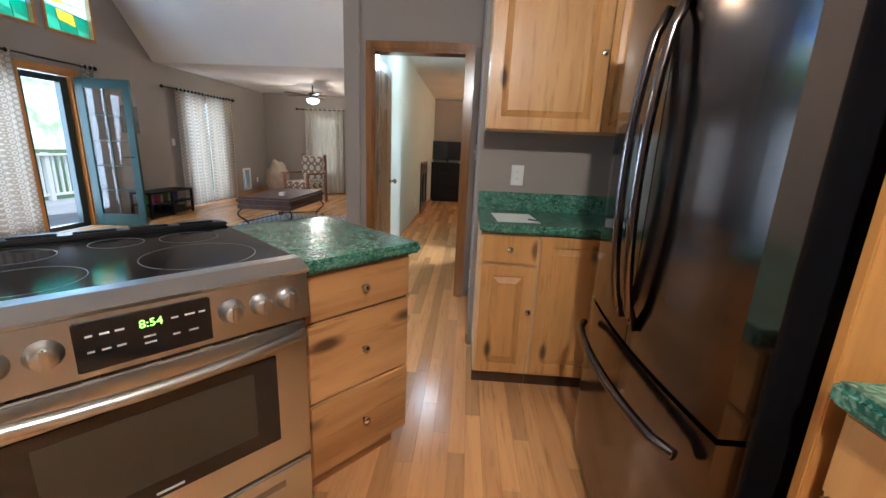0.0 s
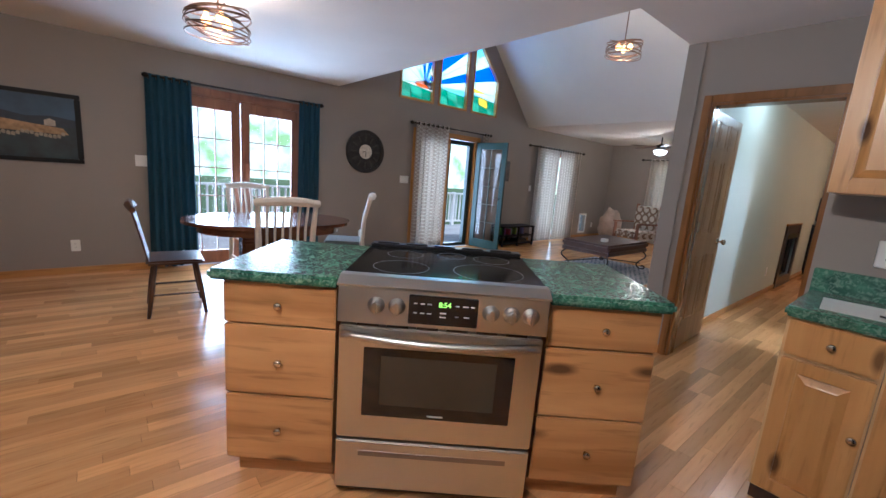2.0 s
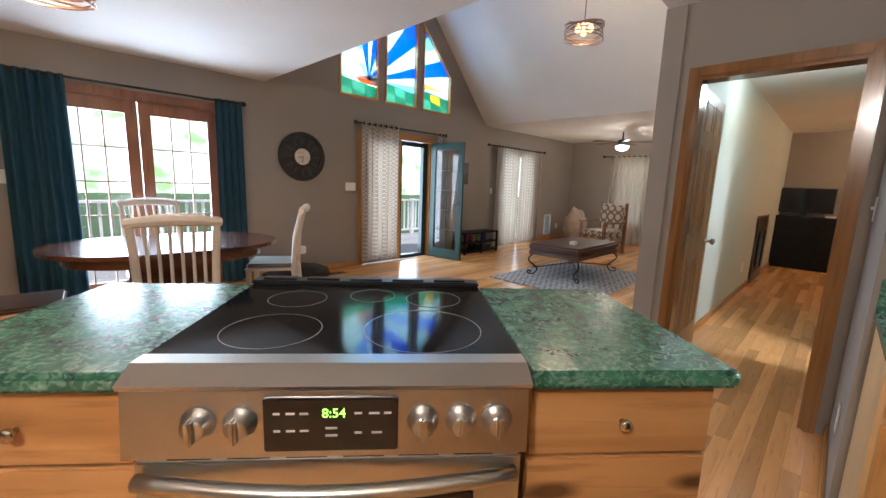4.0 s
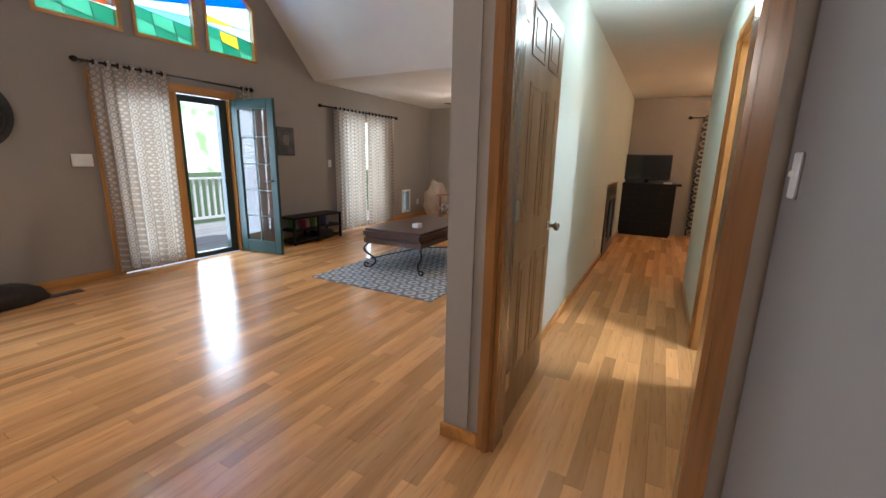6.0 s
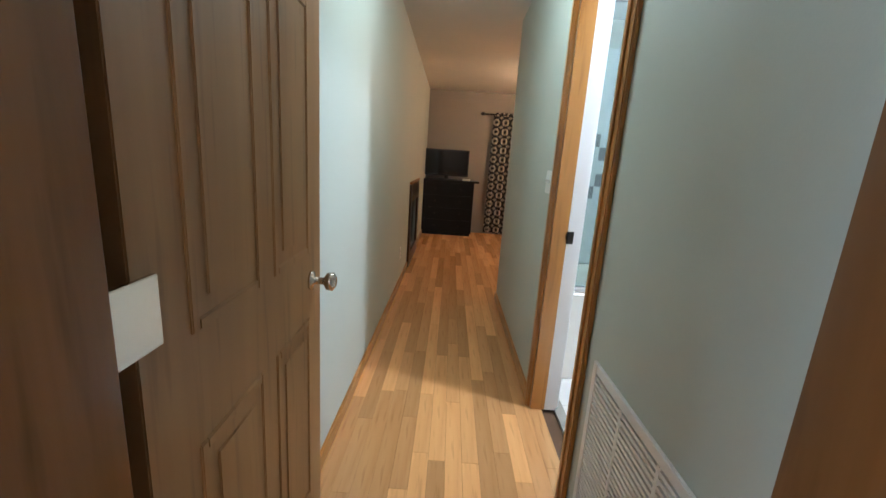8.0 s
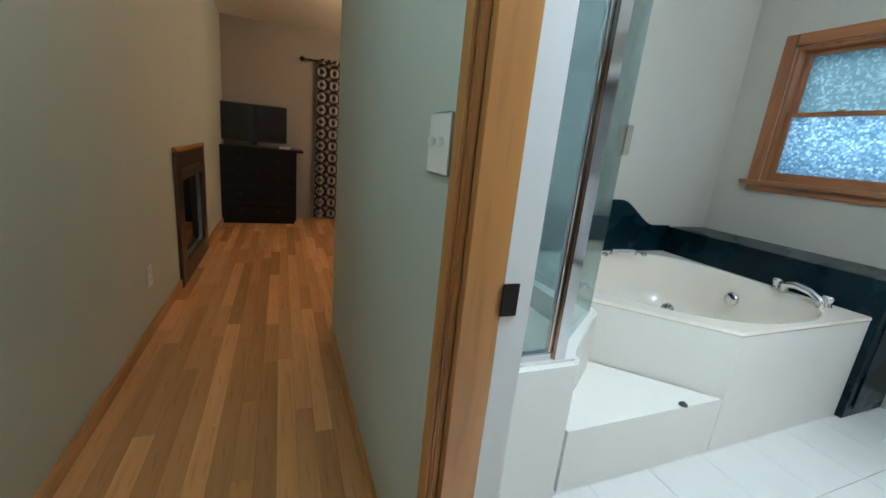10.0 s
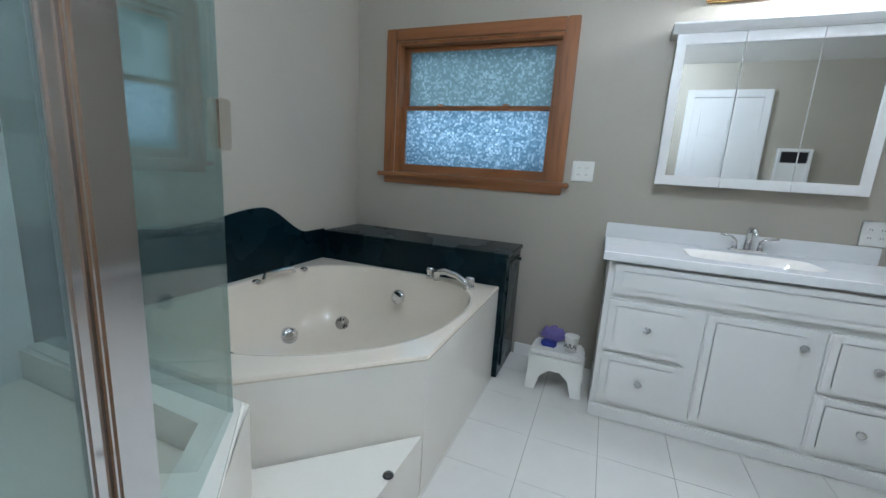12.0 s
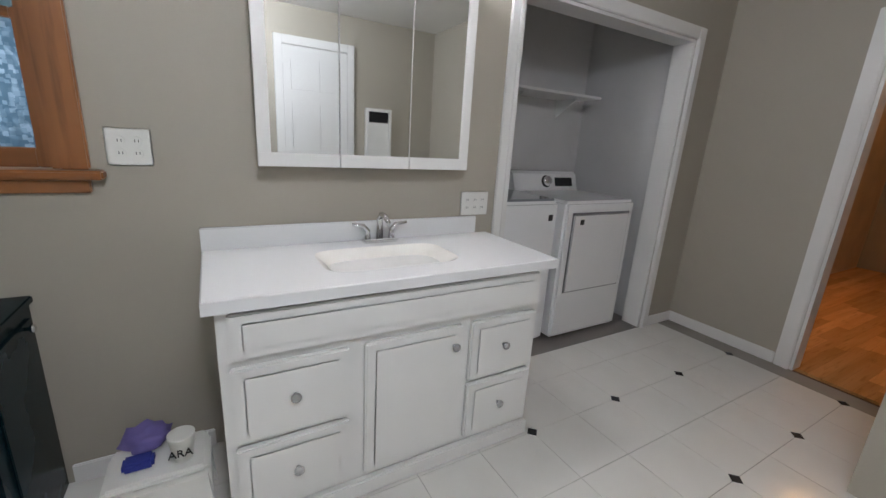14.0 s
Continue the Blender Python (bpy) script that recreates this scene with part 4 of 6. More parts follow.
# outside: deck, rail, distant trees
deck = structure(new("deck"), "weathered grey boarded deck outside the doors", "deck")
DECK = wood("weathered_deck", (0.42, 0.41, 0.40), (0.30, 0.29, 0.28), (1, 0.1, 1), 0.7)
for k in range(20):
    part("board", box(-4.60 - 0.145 * (k + 1) + 0.005, -4.60 - 0.145 * k, -1.5, 10.5, -0.10, -0.07), DECK, deck)
rail = thing("deck_railing", pose(-7.4, 0, 0), "white painted deck railing with upright balusters", "railing")
part("top_rail", box(-0.06, 0.06, -1.5, 10.5, 0.80, 0.84, 0.005), WHITE, rail)
part("bottom_rail", box(-0.02, 0.02, -1.5, 10.5, 0.02, 0.07, 0.005), WHITE, rail)
post_me = box(-0.045, 0.045, -0.045, 0.045, -0.10, 0.86, 0.004)
p0 = part("post", post_me, WHITE, rail)
b0 = part("baluster", box(-0.018, 0.018, -0.018, 0.018, 0.07, 0.80), WHITE, rail)
for k in range(1, 90):
    y = -1.4 + k * 0.13
    ob = new("baluster", b0.data) if k % 14 else new("post", p0.data)
    ob.location, ob.parent = (0, y, 0), rail
structure(part("ground", box(-90, -4.6, -60, 80, -1.3, -1.2), plain("grass_ground", (0.06, 0.10, 0.03), 0.9)), "green ground beyond the deck", "ground")
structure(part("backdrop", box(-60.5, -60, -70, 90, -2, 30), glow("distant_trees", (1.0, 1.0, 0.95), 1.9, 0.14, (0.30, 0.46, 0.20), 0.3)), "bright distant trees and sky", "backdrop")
structure(part("backdrop_end", box(-8, 2, 22, 22.2, -2, 14), glow("distant_sky", (1.0, 0.98, 0.92), 3.0)), "bright sky behind the end window", "backdrop")
structure(part("backdrop_bath", box(8.0, 8.2, -2, 14, -2, 10), glow("distant_blue_sky", (0.45, 0.62, 0.85), 1.1, 0.15, (0.30, 0.42, 0.55), 2.0)), "dim bluish daylight behind the bathroom window", "backdrop")


def curtain(name, m, w, h, folds, material, label, taper=0.0, depth=0.035, group=""):
    """Hanging folded cloth; local x along the rod, top at z 0, the face to -y."""
    bm = bmesh.new()
    nx, nz = folds * 8, 14
    rc_ = random.Random(name + str(m))
    ph = [rc_.uniform(-0.5, 0.5) for _ in range(folds + 1)]
    layers = []
    for side in (0, 0.003):
        rows = []
        for j in range(nz + 1):
            v = j / nz
            row = []
            for i in range(nx + 1):
                u = i / nx
                x = (u - 0.5) * w * (1 + taper * v)
                y = depth * math.sin(2 * math.pi * (u * folds + 0.12 * ph[int(u * folds)] * v)) * (0.75 + 0.35 * v) + side
                row.append(bm.verts.new((x, y, -h * v + 0.012 * math.sin(9 * u + ph[0]) * v)))
            rows.append(row)
        layers.append(rows)
    for rows in layers:
        for a, b in zip(rows, rows[1:]):
            for i in range(nx):
                bm.faces.new((a[i], a[i + 1], b[i + 1], b[i]))
    f, g = layers
    for j in range(nz):
        bm.faces.new((f[j][0], f[j + 1][0], g[j + 1][0], g[j][0]))
        bm.faces.new((f[j][-1], g[j][-1], g[j + 1][-1], f[j + 1][-1]))
    c = thing(name, m, label, "curtain", group)
    part("cloth", bm, material, c, smooth=True)
    for k in range(folds):
        x = (-0.5 + (k + 0.5) / folds) * w
        part("grommet", lathe([(-0.004, 0.026), (0.004, 0.026)], (1, 0, 0), (x, 0.0, -0.03), 14), IRON, c)
    return c


def rod(m, w, label):
    r = thing("curtain_rod", m, label, "curtain rod")
    part("bar", tube([(-w / 2, 0, 0), (w / 2, 0, 0)], 0.011, 10), IRON, r)
    for s in (-1, 1):
        part("finial", lathe([(0, 0.012), (0.01, 0.024), (0.035, 0.028), (0.06, 0.012)], (s, 0, 0), (s * w / 2, 0, 0), 14), IRON, r, smooth=True)
        part("bracket", tube([(s * (w / 2 - 0.06), 0, 0), (s * (w / 2 - 0.06), 0.10, 0)], 0.007, 8), IRON, r)
    return r


rod(pose(-4.31, 1.48, 2.10, 0, 0, 90), 1.86, "black metal curtain rod over the dining doors")
curtain("blue_curtain", pose(-4.31, 0.72, 2.12, 0, 0, 90), 0.42, 2.08, 6, BLUEC, "dark blue curtain panel drawn aside", 0.12, 0.03, "blue curtains")
curtain("blue_curtain", pose(-4.31, 2.28, 2.12, 0, 0, 90), 0.28, 2.08, 4, BLUEC, "dark blue curtain panel drawn aside", 0.1, 0.03, "blue curtains")
rod(pose(-4.31, 4.855, 2.10, 0, 0, 90), 1.76, "black metal curtain rod over the patio door")
curtain("trellis_curtain", pose(-4.31, 4.385, 2.13, 0, 0, 90), 0.70, 2.08, 7, TRELLIS, "pale trellis patterned curtain over the closed patio door", -0.06, 0.03, "trellis curtains")
curtain("trellis_curtain", pose(-4.31, 5.66, 2.13, 0, 0, 90), 0.15, 0.22, 2, TRELLIS, "bunched up trellis curtain on the rod end", 0.1, 0.03, "trellis curtains")
rod(pose(-4.31, 8.0, 2.06, 0, 0, 90), 2.0, "black metal curtain rod over the side window")
for y, w in ((7.66, 0.78), (8.52, 0.80)):
    curtain("window_curtain", pose(-4.31, y, 2.09, 0, 0, 90), w, 2.06, 8, TRELLIS, "pale trellis patterned curtain hanging over the side window", -0.03, 0.03, "window curtains")
rod(pose(-2.85, 10.46, 2.06), 1.3, "black metal curtain rod on the end wall")
curtain("window_curtain", pose(-2.85, 10.46, 2.08), 0.95, 2.05, 8, SHEER, "light curtain over the end window", 0.03, 0.028, "window curtains")

# ---- dining and living room ----
ck = thing("wall_clock", pose(-4.41, 3.18, 1.565), "large round black metal wall clock with pale centre dial", "clock")
bm = bmesh.new()
for r0, r1, x1 in ((0.26, 0.315, 0.035), (0.105, 0.26, 0.02)):
    ring = [[bm.verts.new((x, r * math.cos(a), r * math.sin(a))) for a in [2 * math.pi * k / 40 for k in range(40)]] for r, x in ((r0, 0.002), (r0, x1), (r1, x1), (r1, 0.002))]
    for p, q in zip(ring, ring[1:] + ring[:1]):
        for k in range(40):
            bm.faces.new((p[k], p[(k + 1) % 40], q[(k + 1) % 40], q[k]))
part("ring", bm, plain("rusty_black", (0.03, 0.027, 0.025), 0.5, 0.3, 0.4, 14), ck)
for k in range(12):
    a = 2 * math.pi * k / 12
    bmn = box(0.021, 0.026, -0.012, 0.012, 0.15, 0.245, 0.002)
    bmesh.ops.rotate(bmn, verts=bmn.verts, cent=(0, 0, 0), matrix=Matrix.Rotation(a, 3, "X"))
    part("numeral_bar", bmn, plain("aged_brass", (0.055, 0.048, 0.04), 0.5, 0.4), ck)
dial = part("dial", lathe([(0.002, 0.105), (0.028, 0.105), (0.03, 0.10)], (1, 0, 0), (0, 0, 0), 36), plain("aged_dial", (0.55, 0.50, 0.42), 0.6, 0, 0.2, 30), ck)
for a, L in ((95, 0.05), (178, 0.075)):
    bmn = box(0.031, 0.034, -0.004, 0.004, 0, L)
    bmesh.ops.rotate(bmn, verts=bmn.verts, cent=(0, 0, 0), matrix=Matrix.Rotation(radians(a), 3, "X"))
    part("clock_arm", bmn, BLACK, dial)

pic = thing("framed_picture", pose(-4.41, -0.35, 1.47), "dark framed landscape picture with a pale barn and field", "picture")
for a, b, c, d in ((-0.34, 0.34, 0.29, 0.33), (-0.34, 0.34, -0.33, -0.29), (-0.34, -0.295, -0.29, 0.29), (0.295, 0.34, -0.29, 0.29)):
    part("frame", box(0.002, 0.03, a, b, c, d, 0.005), BLACKW, pic)
art = part("canvas", box(0.002, 0.010, -0.295, 0.295, -0.29, 0.29), plain("dark_meadow_paint", (0.012, 0.022, 0.024), 0.5, 0, 0.6, 9), pic)
part("painted_sky", prism([(-0.295, 0.10), (0.295, 0.07), (0.295, 0.29), (-0.295, 0.29)], 0.0101, 0.0115, "x"), plain("dusk_sky_paint", (0.035, 0.07, 0.12), 0.5, 0, 0.3, 5), art)
part("painted_hills", prism([(-0.295, 0.04), (0.295, 0.01), (0.295, 0.085), (0.12, 0.11), (-0.05, 0.09), (-0.295, 0.14)], 0.0116, 0.0125, "x"), plain("dark_hill_paint", (0.012, 0.02, 0.035), 0.5, 0, 0.4, 12), art)
part("painted_field", prism([(-0.295, -0.05), (0.24, -0.06), (0.20, 0.0), (0.02, 0.02), (-0.295, 0.06)], 0.0126, 0.0135, "x"), plain("straw_field_paint", (0.36, 0.22, 0.10), 0.6, 0, 0.35, 25), art)
part("painted_barn", prism([(0.07, 0.015), (0.15, 0.015), (0.15, 0.065), (0.11, 0.085), (0.07, 0.065)], 0.0136, 0.0145, "x"), plain("pale_barn_paint", (0.42, 0.36, 0.28), 0.6, 0, 0.2, 20), art)
bm = bmesh.new()
rp = random.Random(4)
for k in range(16):
    a, c = -0.28 + k * 0.031, -0.085 + rp.uniform(-0.015, 0.02)
    add_prism(bm, [(a, c), (a + 0.024, c - 0.006), (a + 0.027, c + 0.024), (a + 0.010, c + 0.035), (a - 0.002, c + 0.02)], 0.0146, 0.0155, "x")
part("painted_sheaves", bm, plain("pale_sheaf_paint", (0.30, 0.25, 0.18), 0.6, 0, 0.3, 30), art)
pic = thing("framed_picture", pose(-4.41, 6.34, 1.485), "small dark picture beside the patio door", "picture")
part("canvas", box(0.002, 0.025, -0.15, 0.15, -0.20, 0.20, 0.003), plain("dark_photo", (0.035, 0.03, 0.03), 0.4, 0, 0.7, 9), pic)
part("pale_figure", box(0.0255, 0.027, -0.05, 0.05, -0.05, 0.09, 0.0005), plain("grey_photo", (0.12, 0.10, 0.09), 0.5, 0, 0.5, 20), pic)

tb = thing("dining_table", pose(-3.0, 1.40, 0, 0, 0, 90), "oval dark cherry pedestal dining table", "table")
ov = [(0.58 * math.cos(t) + (0.20 if math.cos(t) > 0 else -0.20), 0.53 * math.sin(t)) for t in [2 * math.pi * (k + 0.5) / 48 for k in range(48)]]
part("tabletop", prism(ov, 0.72, 0.75), CHERRY, tb)
part("apron", prism([(0.85 * x, 0.85 * y) for x, y in ov], 0.64, 0.719), CHERRY, tb)
part("pedestal", box(-0.30, 0.30, -0.09, 0.09, 0.10, 0.64, 0.02), CHERRY, tb)
part("foot", box(-0.38, 0.38, -0.30, 0.30, 0.0, 0.10, 0.02), CHERRY, tb)


def white_chair(m):
    c = thing("dining_chair", m, "white painted slat-back dining chair with grey cushion seat", "chair", "chairs round the table")
    part("seat", box(-0.23, 0.23, -0.22, 0.22, 0.43, 0.455, 0.01), CHALK, c)
    part("cushion", box(-0.215, 0.215, -0.21, 0.21, 0.4555, 0.495, 0.018), SEATC, c, "grey upholstered cushion")
    for sx in (-1, 1):
        part("leg", box(sx * 0.20 - 0.02, sx * 0.20 + 0.02, -0.21, -0.17, 0, 0.43, 0.004), CHALK, c)
        part("back_post", tube([(sx * 0.205, 0.24, 0), (sx * 0.205, 0.205, 0.45), (sx * 0.215, 0.225, 0.75), (sx * 0.225, 0.29, 1.02)], [0.024, 0.026, 0.024, 0.02], 8), CHALK, c)
        part("stretcher", box(sx * 0.20 - 0.012, sx * 0.20 + 0.012, -0.17, 0.21, 0.17, 0.20, 0.003), CHALK, c)
    part("front_stretcher", box(-0.18, 0.18, -0.2, -0.18, 0.23, 0.26, 0.003), CHALK, c)
    part("top_rail", tube([(-0.25, 0.285, 0.99), (-0.12, 0.31, 1.005), (0.0, 0.315, 1.01), (0.12, 0.31, 1.005), (0.25, 0.285, 0.99)], [0.028, 0.036, 0.038, 0.036, 0.028], 8), CHALK, c)
    part("lower_rail", box(-0.19, 0.19, 0.20, 0.225, 0.54, 0.58, 0.004), CHALK, c)
    for k in range(6):
        x = -0.15 + 0.06 * k
        part("slat", tube([(x, 0.213, 0.57), (x, 0.235, 0.78), (x * 1.05, 0.305, 0.99)], 0.0105, 6), CHALK, c)
    return c


ch = white_chair(pose(-2.42, 1.30, 0, 0, 0, -100))
copy_thing(ch, pose(-3.78, 1.45, 0, 0, 0, 92))
copy_thing(ch, pose(-3.12, 2.24, 0, 0, 0, -30))
wc = thing("windsor_chair", pose(-2.85, 0.55, 0, 0, 0, 176), "dark stained wooden spindle-back side chair", "chair")
part("seat", box(-0.21, 0.21, -0.20, 0.20, 0.43, 0.465, 0.015), DARKW, wc)
for sx in (-1, 1):
    for sy in (-1, 1):
        part("leg", tube([(sx * 0.15, sy * 0.14, 0.43), (sx * 0.18, sy * 0.17, 0.22), (sx * 0.21, sy * 0.20, 0)], [0.016, 0.02, 0.013], 8), DARKW, wc)
    part("stretcher", tube([(sx * 0.185, -0.175, 0.18), (sx * 0.185, 0.175, 0.18)], 0.010, 6), DARKW, wc)
for k in range(6):
    x = -0.16 + 0.064 * k
    part("spindle", tube([(x, 0.18, 0.46), (x * 1.1, 0.27, 0.88)], 0.008, 6), DARKW, wc)
part("crest_rail", tube([(-0.22, 0.26, 0.87), (-0.1, 0.285, 0.90), (0.1, 0.285, 0.90), (0.22, 0.26, 0.87)], [0.022, 0.032, 0.032, 0.022], 8), DARKW, wc)


def wire_lamp(m, label, drop):
    """Drum of twisted metal bands round bare bulbs."""
    l = thing("pendant_lamp", m, label, "lamp", "wire drum lamps")
    part("canopy", lathe([(0, 0.06), (-0.02, 0.06), (-0.03, 0.02)], (0, 0, 1), (0, 0, drop), 20), BRONZE, l)
    part("stem", tube([(0, 0, drop - 0.02), (0, 0, 0.08)], 0.006, 8), BRONZE, l)
    for k in range(9):
        a0, z0, tilt = 2.4 * k, -0.075 + 0.019 * k, 0.045 * math.sin(1.7 * k)
        pts = [(0.195 * math.cos(a) * (1 + 0.04 * math.sin(2 * a + k)), 0.195 * math.sin(a) * (1 + 0.04 * math.sin(2 * a + k)), z0 + tilt * math.sin(a - a0)) for a in [2 * math.pi * i / 28 for i in range(29)]]
        part("band", tube(pts, 0.0055, 5, False), BRONZE, l, smooth=True)
    for k in range(3):
        a = 2 * math.pi * k / 3
        part("arm", tube([(0, 0, 0.08), (0.19 * math.cos(a), 0.19 * math.sin(a), 0.08)], 0.005, 6), BRONZE, l)
        part("bulb", lathe([(0, 0.012), (0.02, 0.014), (0.05, 0.03), (0.075, 0.026), (0.09, 0.006)], (0, 0, -1), (0.075 * math.cos(a), 0.075 * math.sin(a), 0.07), 14), BULB, l, "lit warm bulb", True)
    return l


wire_lamp(pose(-1.5, 4.98, 2.95), "bronze twisted wire drum pendant lamp, lit, under the vault", TOP - 0.12 - 2.95)
wire_lamp(pose(-2.15, 0.78, 2.20), "bronze twisted wire drum ceiling lamp, lit, near the table", 0.22)
fan = thing("ceiling_fan", pose(-2.55, 9.0, H), "dark ceiling fan with a lit bowl lamp", "fan")
part("rod", tube([(0, 0, 0), (0, 0, -0.16)], 0.014, 10), IRON, fan)
part("motor", lathe([(-0.14, 0.03), (-0.16, 0.09), (-0.22, 0.10), (-0.26, 0.06)], (0, 0, 1), (0, 0, 0), 24), IRON, fan, smooth=True)
part("lamp_bowl", lathe([(-0.26, 0.07), (-0.28, 0.13), (-0.34, 0.10), (-0.37, 0.02)], (0, 0, 1), (0, 0, 0), 24), BULBW, fan, "lit white glass bowl", True)
for k in range(5):
    bmn = box(0.11, 0.62, -0.06, 0.06, -0.205, -0.197, 0.003)
    bmesh.ops.rotate(bmn, verts=bmn.verts, cent=(0, 0, 0), matrix=Matrix.Rotation(2 * math.pi * k / 5 + 0.3, 3, "Z"))
    part("blade", bmn, DARKW, fan)

rug = thing("area_rug", pose(-1.92, 5.95, 0), "grey and blue patterned area rug", "rug")
part("woven_body", box(-0.745, 0.745, -0.86, 1.25, 0.0005, 0.011, 0.003), RUGC, rug)
ot = thing("ottoman_table", pose(-2.06, 6.37, 0.011, 0, 0, 1), "brown leather ottoman coffee table on scrolled iron legs", "ottoman")
part("cushion", box(-0.40, 0.40, -0.69, 0.69, 0.36, 0.47, 0.03), LEATHER, ot)
part("frame", box(-0.385, 0.385, -0.675, 0.675, 0.30, 0.359, 0.006), DARKW, ot)
for sx in (-1, 1):
    for sy in (-1, 1):
        pts = [(sx * (0.34 + 0.05 * math.sin(2 * math.pi * v)), sy * (0.62 + 0.045 * math.sin(2 * math.pi * v)), 0.30 * (1 - v)) for v in [k / 12 for k in range(13)]]
        pts += [(sx * (0.34 + 0.03 + 0.03 * math.cos(a)), sy * (0.62 + 0.03), 0.03 + 0.025 * math.sin(a)) for a in [-1.5 + 0.6 * k for k in range(8)]]
        part("scroll_leg", tube(pts, 0.011, 8), IRON, ot, smooth=True)
for s in (-1, 1):
    part("brace", tube([(-0.34 * s, -0.60, 0.10), (0, 0, 0.16), (0.34 * s, 0.60, 0.10)], 0.008, 8), IRON, ot)
tagged(part("small_box", box(-1.98, -1.90, 6.02, 6.12, 0.4815, 0.53, 0.004), WPLAST), "small pale box on the leather ottoman", "box")
ts = thing("tv_stand", pose(-4.20, 6.57, 0), "low black two-shelf stand with books and boxes", "shelf")
for z0, z1 in ((0.38, 0.405), (0.20, 0.22), (0.04, 0.06)):
    part("shelf", box(-0.17, 0.17, -0.49, 0.49, z0, z1, 0.003), BLACKW, ts)
for sx in (-0.15, 0.15):
    for sy in (-0.47, 0.0, 0.47):
        part("leg", box(sx - 0.015, sx + 0.015, sy - 0.015, sy + 0.015, 0, 0.379), BLACKW, ts)
rb = random.Random(8)
y = -0.36
while y < 0.3:
    w = rb.uniform(0.02, 0.05)
    b = tagged(part("book", box(-4.30, -4.14, 6.57 + y, 6.57 + y + w, 0.221, 0.221 + rb.uniform(0.10, 0.15), 0.002), plain("book_cover", (rb.uniform(0.05, 0.5), rb.uniform(0.05, 0.4), rb.uniform(0.05, 0.4)), 0.5)), "small upright book on the black stand", "book", "books on the stand")
    y += w + rb.choice((0.002, 0.12))
bx_ = tagged(part("media_box", box(-4.32, -4.10, 6.65, 6.93, 0.061, 0.13, 0.006), BLACK), "black media box on the low stand", "media box")
ac = thing("armchair", pose(-2.75, 8.9, 0, 0, 0, -20), "wooden armchair with damask patterned upholstery", "armchair")
part("seat", box(-0.32, 0.32, -0.30, 0.30, 0.30, 0.45, 0.05), DAMASK, ac)
part("backrest", box(-0.32, 0.32, 0.22, 0.34, 0.45, 0.98, 0.045), DAMASK, ac)
for sx in (-1, 1):
    for sy in (-0.27, 0.30):
        part("leg", box(sx * 0.31 - 0.025, sx * 0.31 + 0.025, sy - 0.025, sy + 0.025, 0, 0.60 if sy < 0 else 1.02, 0.005), REDW, ac)
    part("armrest", box(sx * 0.335 - 0.03, sx * 0.335 + 0.03, -0.31, 0.30, 0.601, 0.635, 0.01), REDW, ac)
bm = bmesh.new()
bmesh.ops.create_icosphere(bm, subdivisions=3, radius=1.0)
for v in bm.verts:
    v.co = Vector((v.co.x * 0.26, v.co.y * 0.26, max(-0.36, v.co.z * 0.42) + 0.36)) * (1 + 0.18 * noise.noise(v.co * 2.3))
sack = tagged(part("stuffed_sack", bm, plain("beige_sack", (0.36, 0.28, 0.22), 0.8, 0, 0.2, 6, 0.3), None, "", True), "slumped beige sack in the corner", "sack")
sack.location = (-3.75, 9.7, 0.02)
bm = bmesh.new()
bmesh.ops.create_icosphere(bm, subdivisions=3, radius=1.0)
for v in bm.verts:
    n = 1 + 0.25 * noise.noise(v.co * 1.9)
    v.co = Vector((v.co.x * 0.22 * n, v.co.y * 0.42 * n, max(-0.05, v.co.z * 0.16 * n) + 0.05))
bed = tagged(part("pet_cushion", bm, plain("dark_brown_plush", (0.035, 0.028, 0.025), 0.9, 0, 0.3, 9, 0.4), None, "", True), "dark slumped pet cushion on the floor", "cushion")
bed.location = (-4.15, 2.98, 0.0)
vent = thing("floor_register", pose(-4.13, 3.50, 0), "dark metal floor register", "vent")
part("frame", box(-0.06, 0.06, -0.16, 0.16, 0.0005, 0.004, 0.001), DARKW, vent)
for k in range(9):
    part("slat", box(-0.045, 0.045, -0.14 + 0.033 * k, -0.125 + 0.033 * k, 0.0041, 0.006), BLACK, vent)
nl = tagged(part("night_light", box(-4.4085, -4.36, 3.11, 3.20, 0.27, 0.38, 0.015), WPLAST), "white plug-in device on the wall", "night light")


# ---- hall and bedroom ----
hl = thing("hall_lamp", pose(0.38, 5.2, H), "round flush white glass ceiling lamp, lit", "lamp")
part("rim", lathe([(0, 0.15), (-0.025, 0.15)], (0, 0, 1), (0, 0, 0), 28), WHITE, hl)
part("glass_bowl", lathe([(-0.025, 0.14), (-0.06, 0.12), (-0.09, 0.06), (-0.095, 0.01)], (0, 0, 1), (0, 0, 0), 28), BULBW, hl, smooth=True)
gr = thing("return_air_grille", pose(0.86, 4.20, 0.05), "white louvred return air grille low on the wall", "vent")
for a, b, c, d in ((-0.34, -0.31, 0, 0.62), (0.27, 0.30, 0, 0.62), (-0.31, 0.27, 0, 0.03), (-0.31, 0.27, 0.59, 0.62)):
    part("frame", box(-0.012, -0.001, a, b, c, d, 0.002), WHITE, gr)
part("backing", box(-0.0025, -0.0008, -0.31, 0.27, 0.03, 0.59), plain("grille_shadow", (0.18, 0.18, 0.17), 0.8), gr)
for k in range(30):
    z = 0.036 + k * 0.0185
    part("slat", box(-0.0105, -0.003, -0.31, 0.27, z, z + 0.009), WHITE, gr)
for y in (-0.12, 0.08):
    part("mullion", box(-0.0115, -0.003, y, y + 0.012, 0.03, 0.59), WHITE, gr)
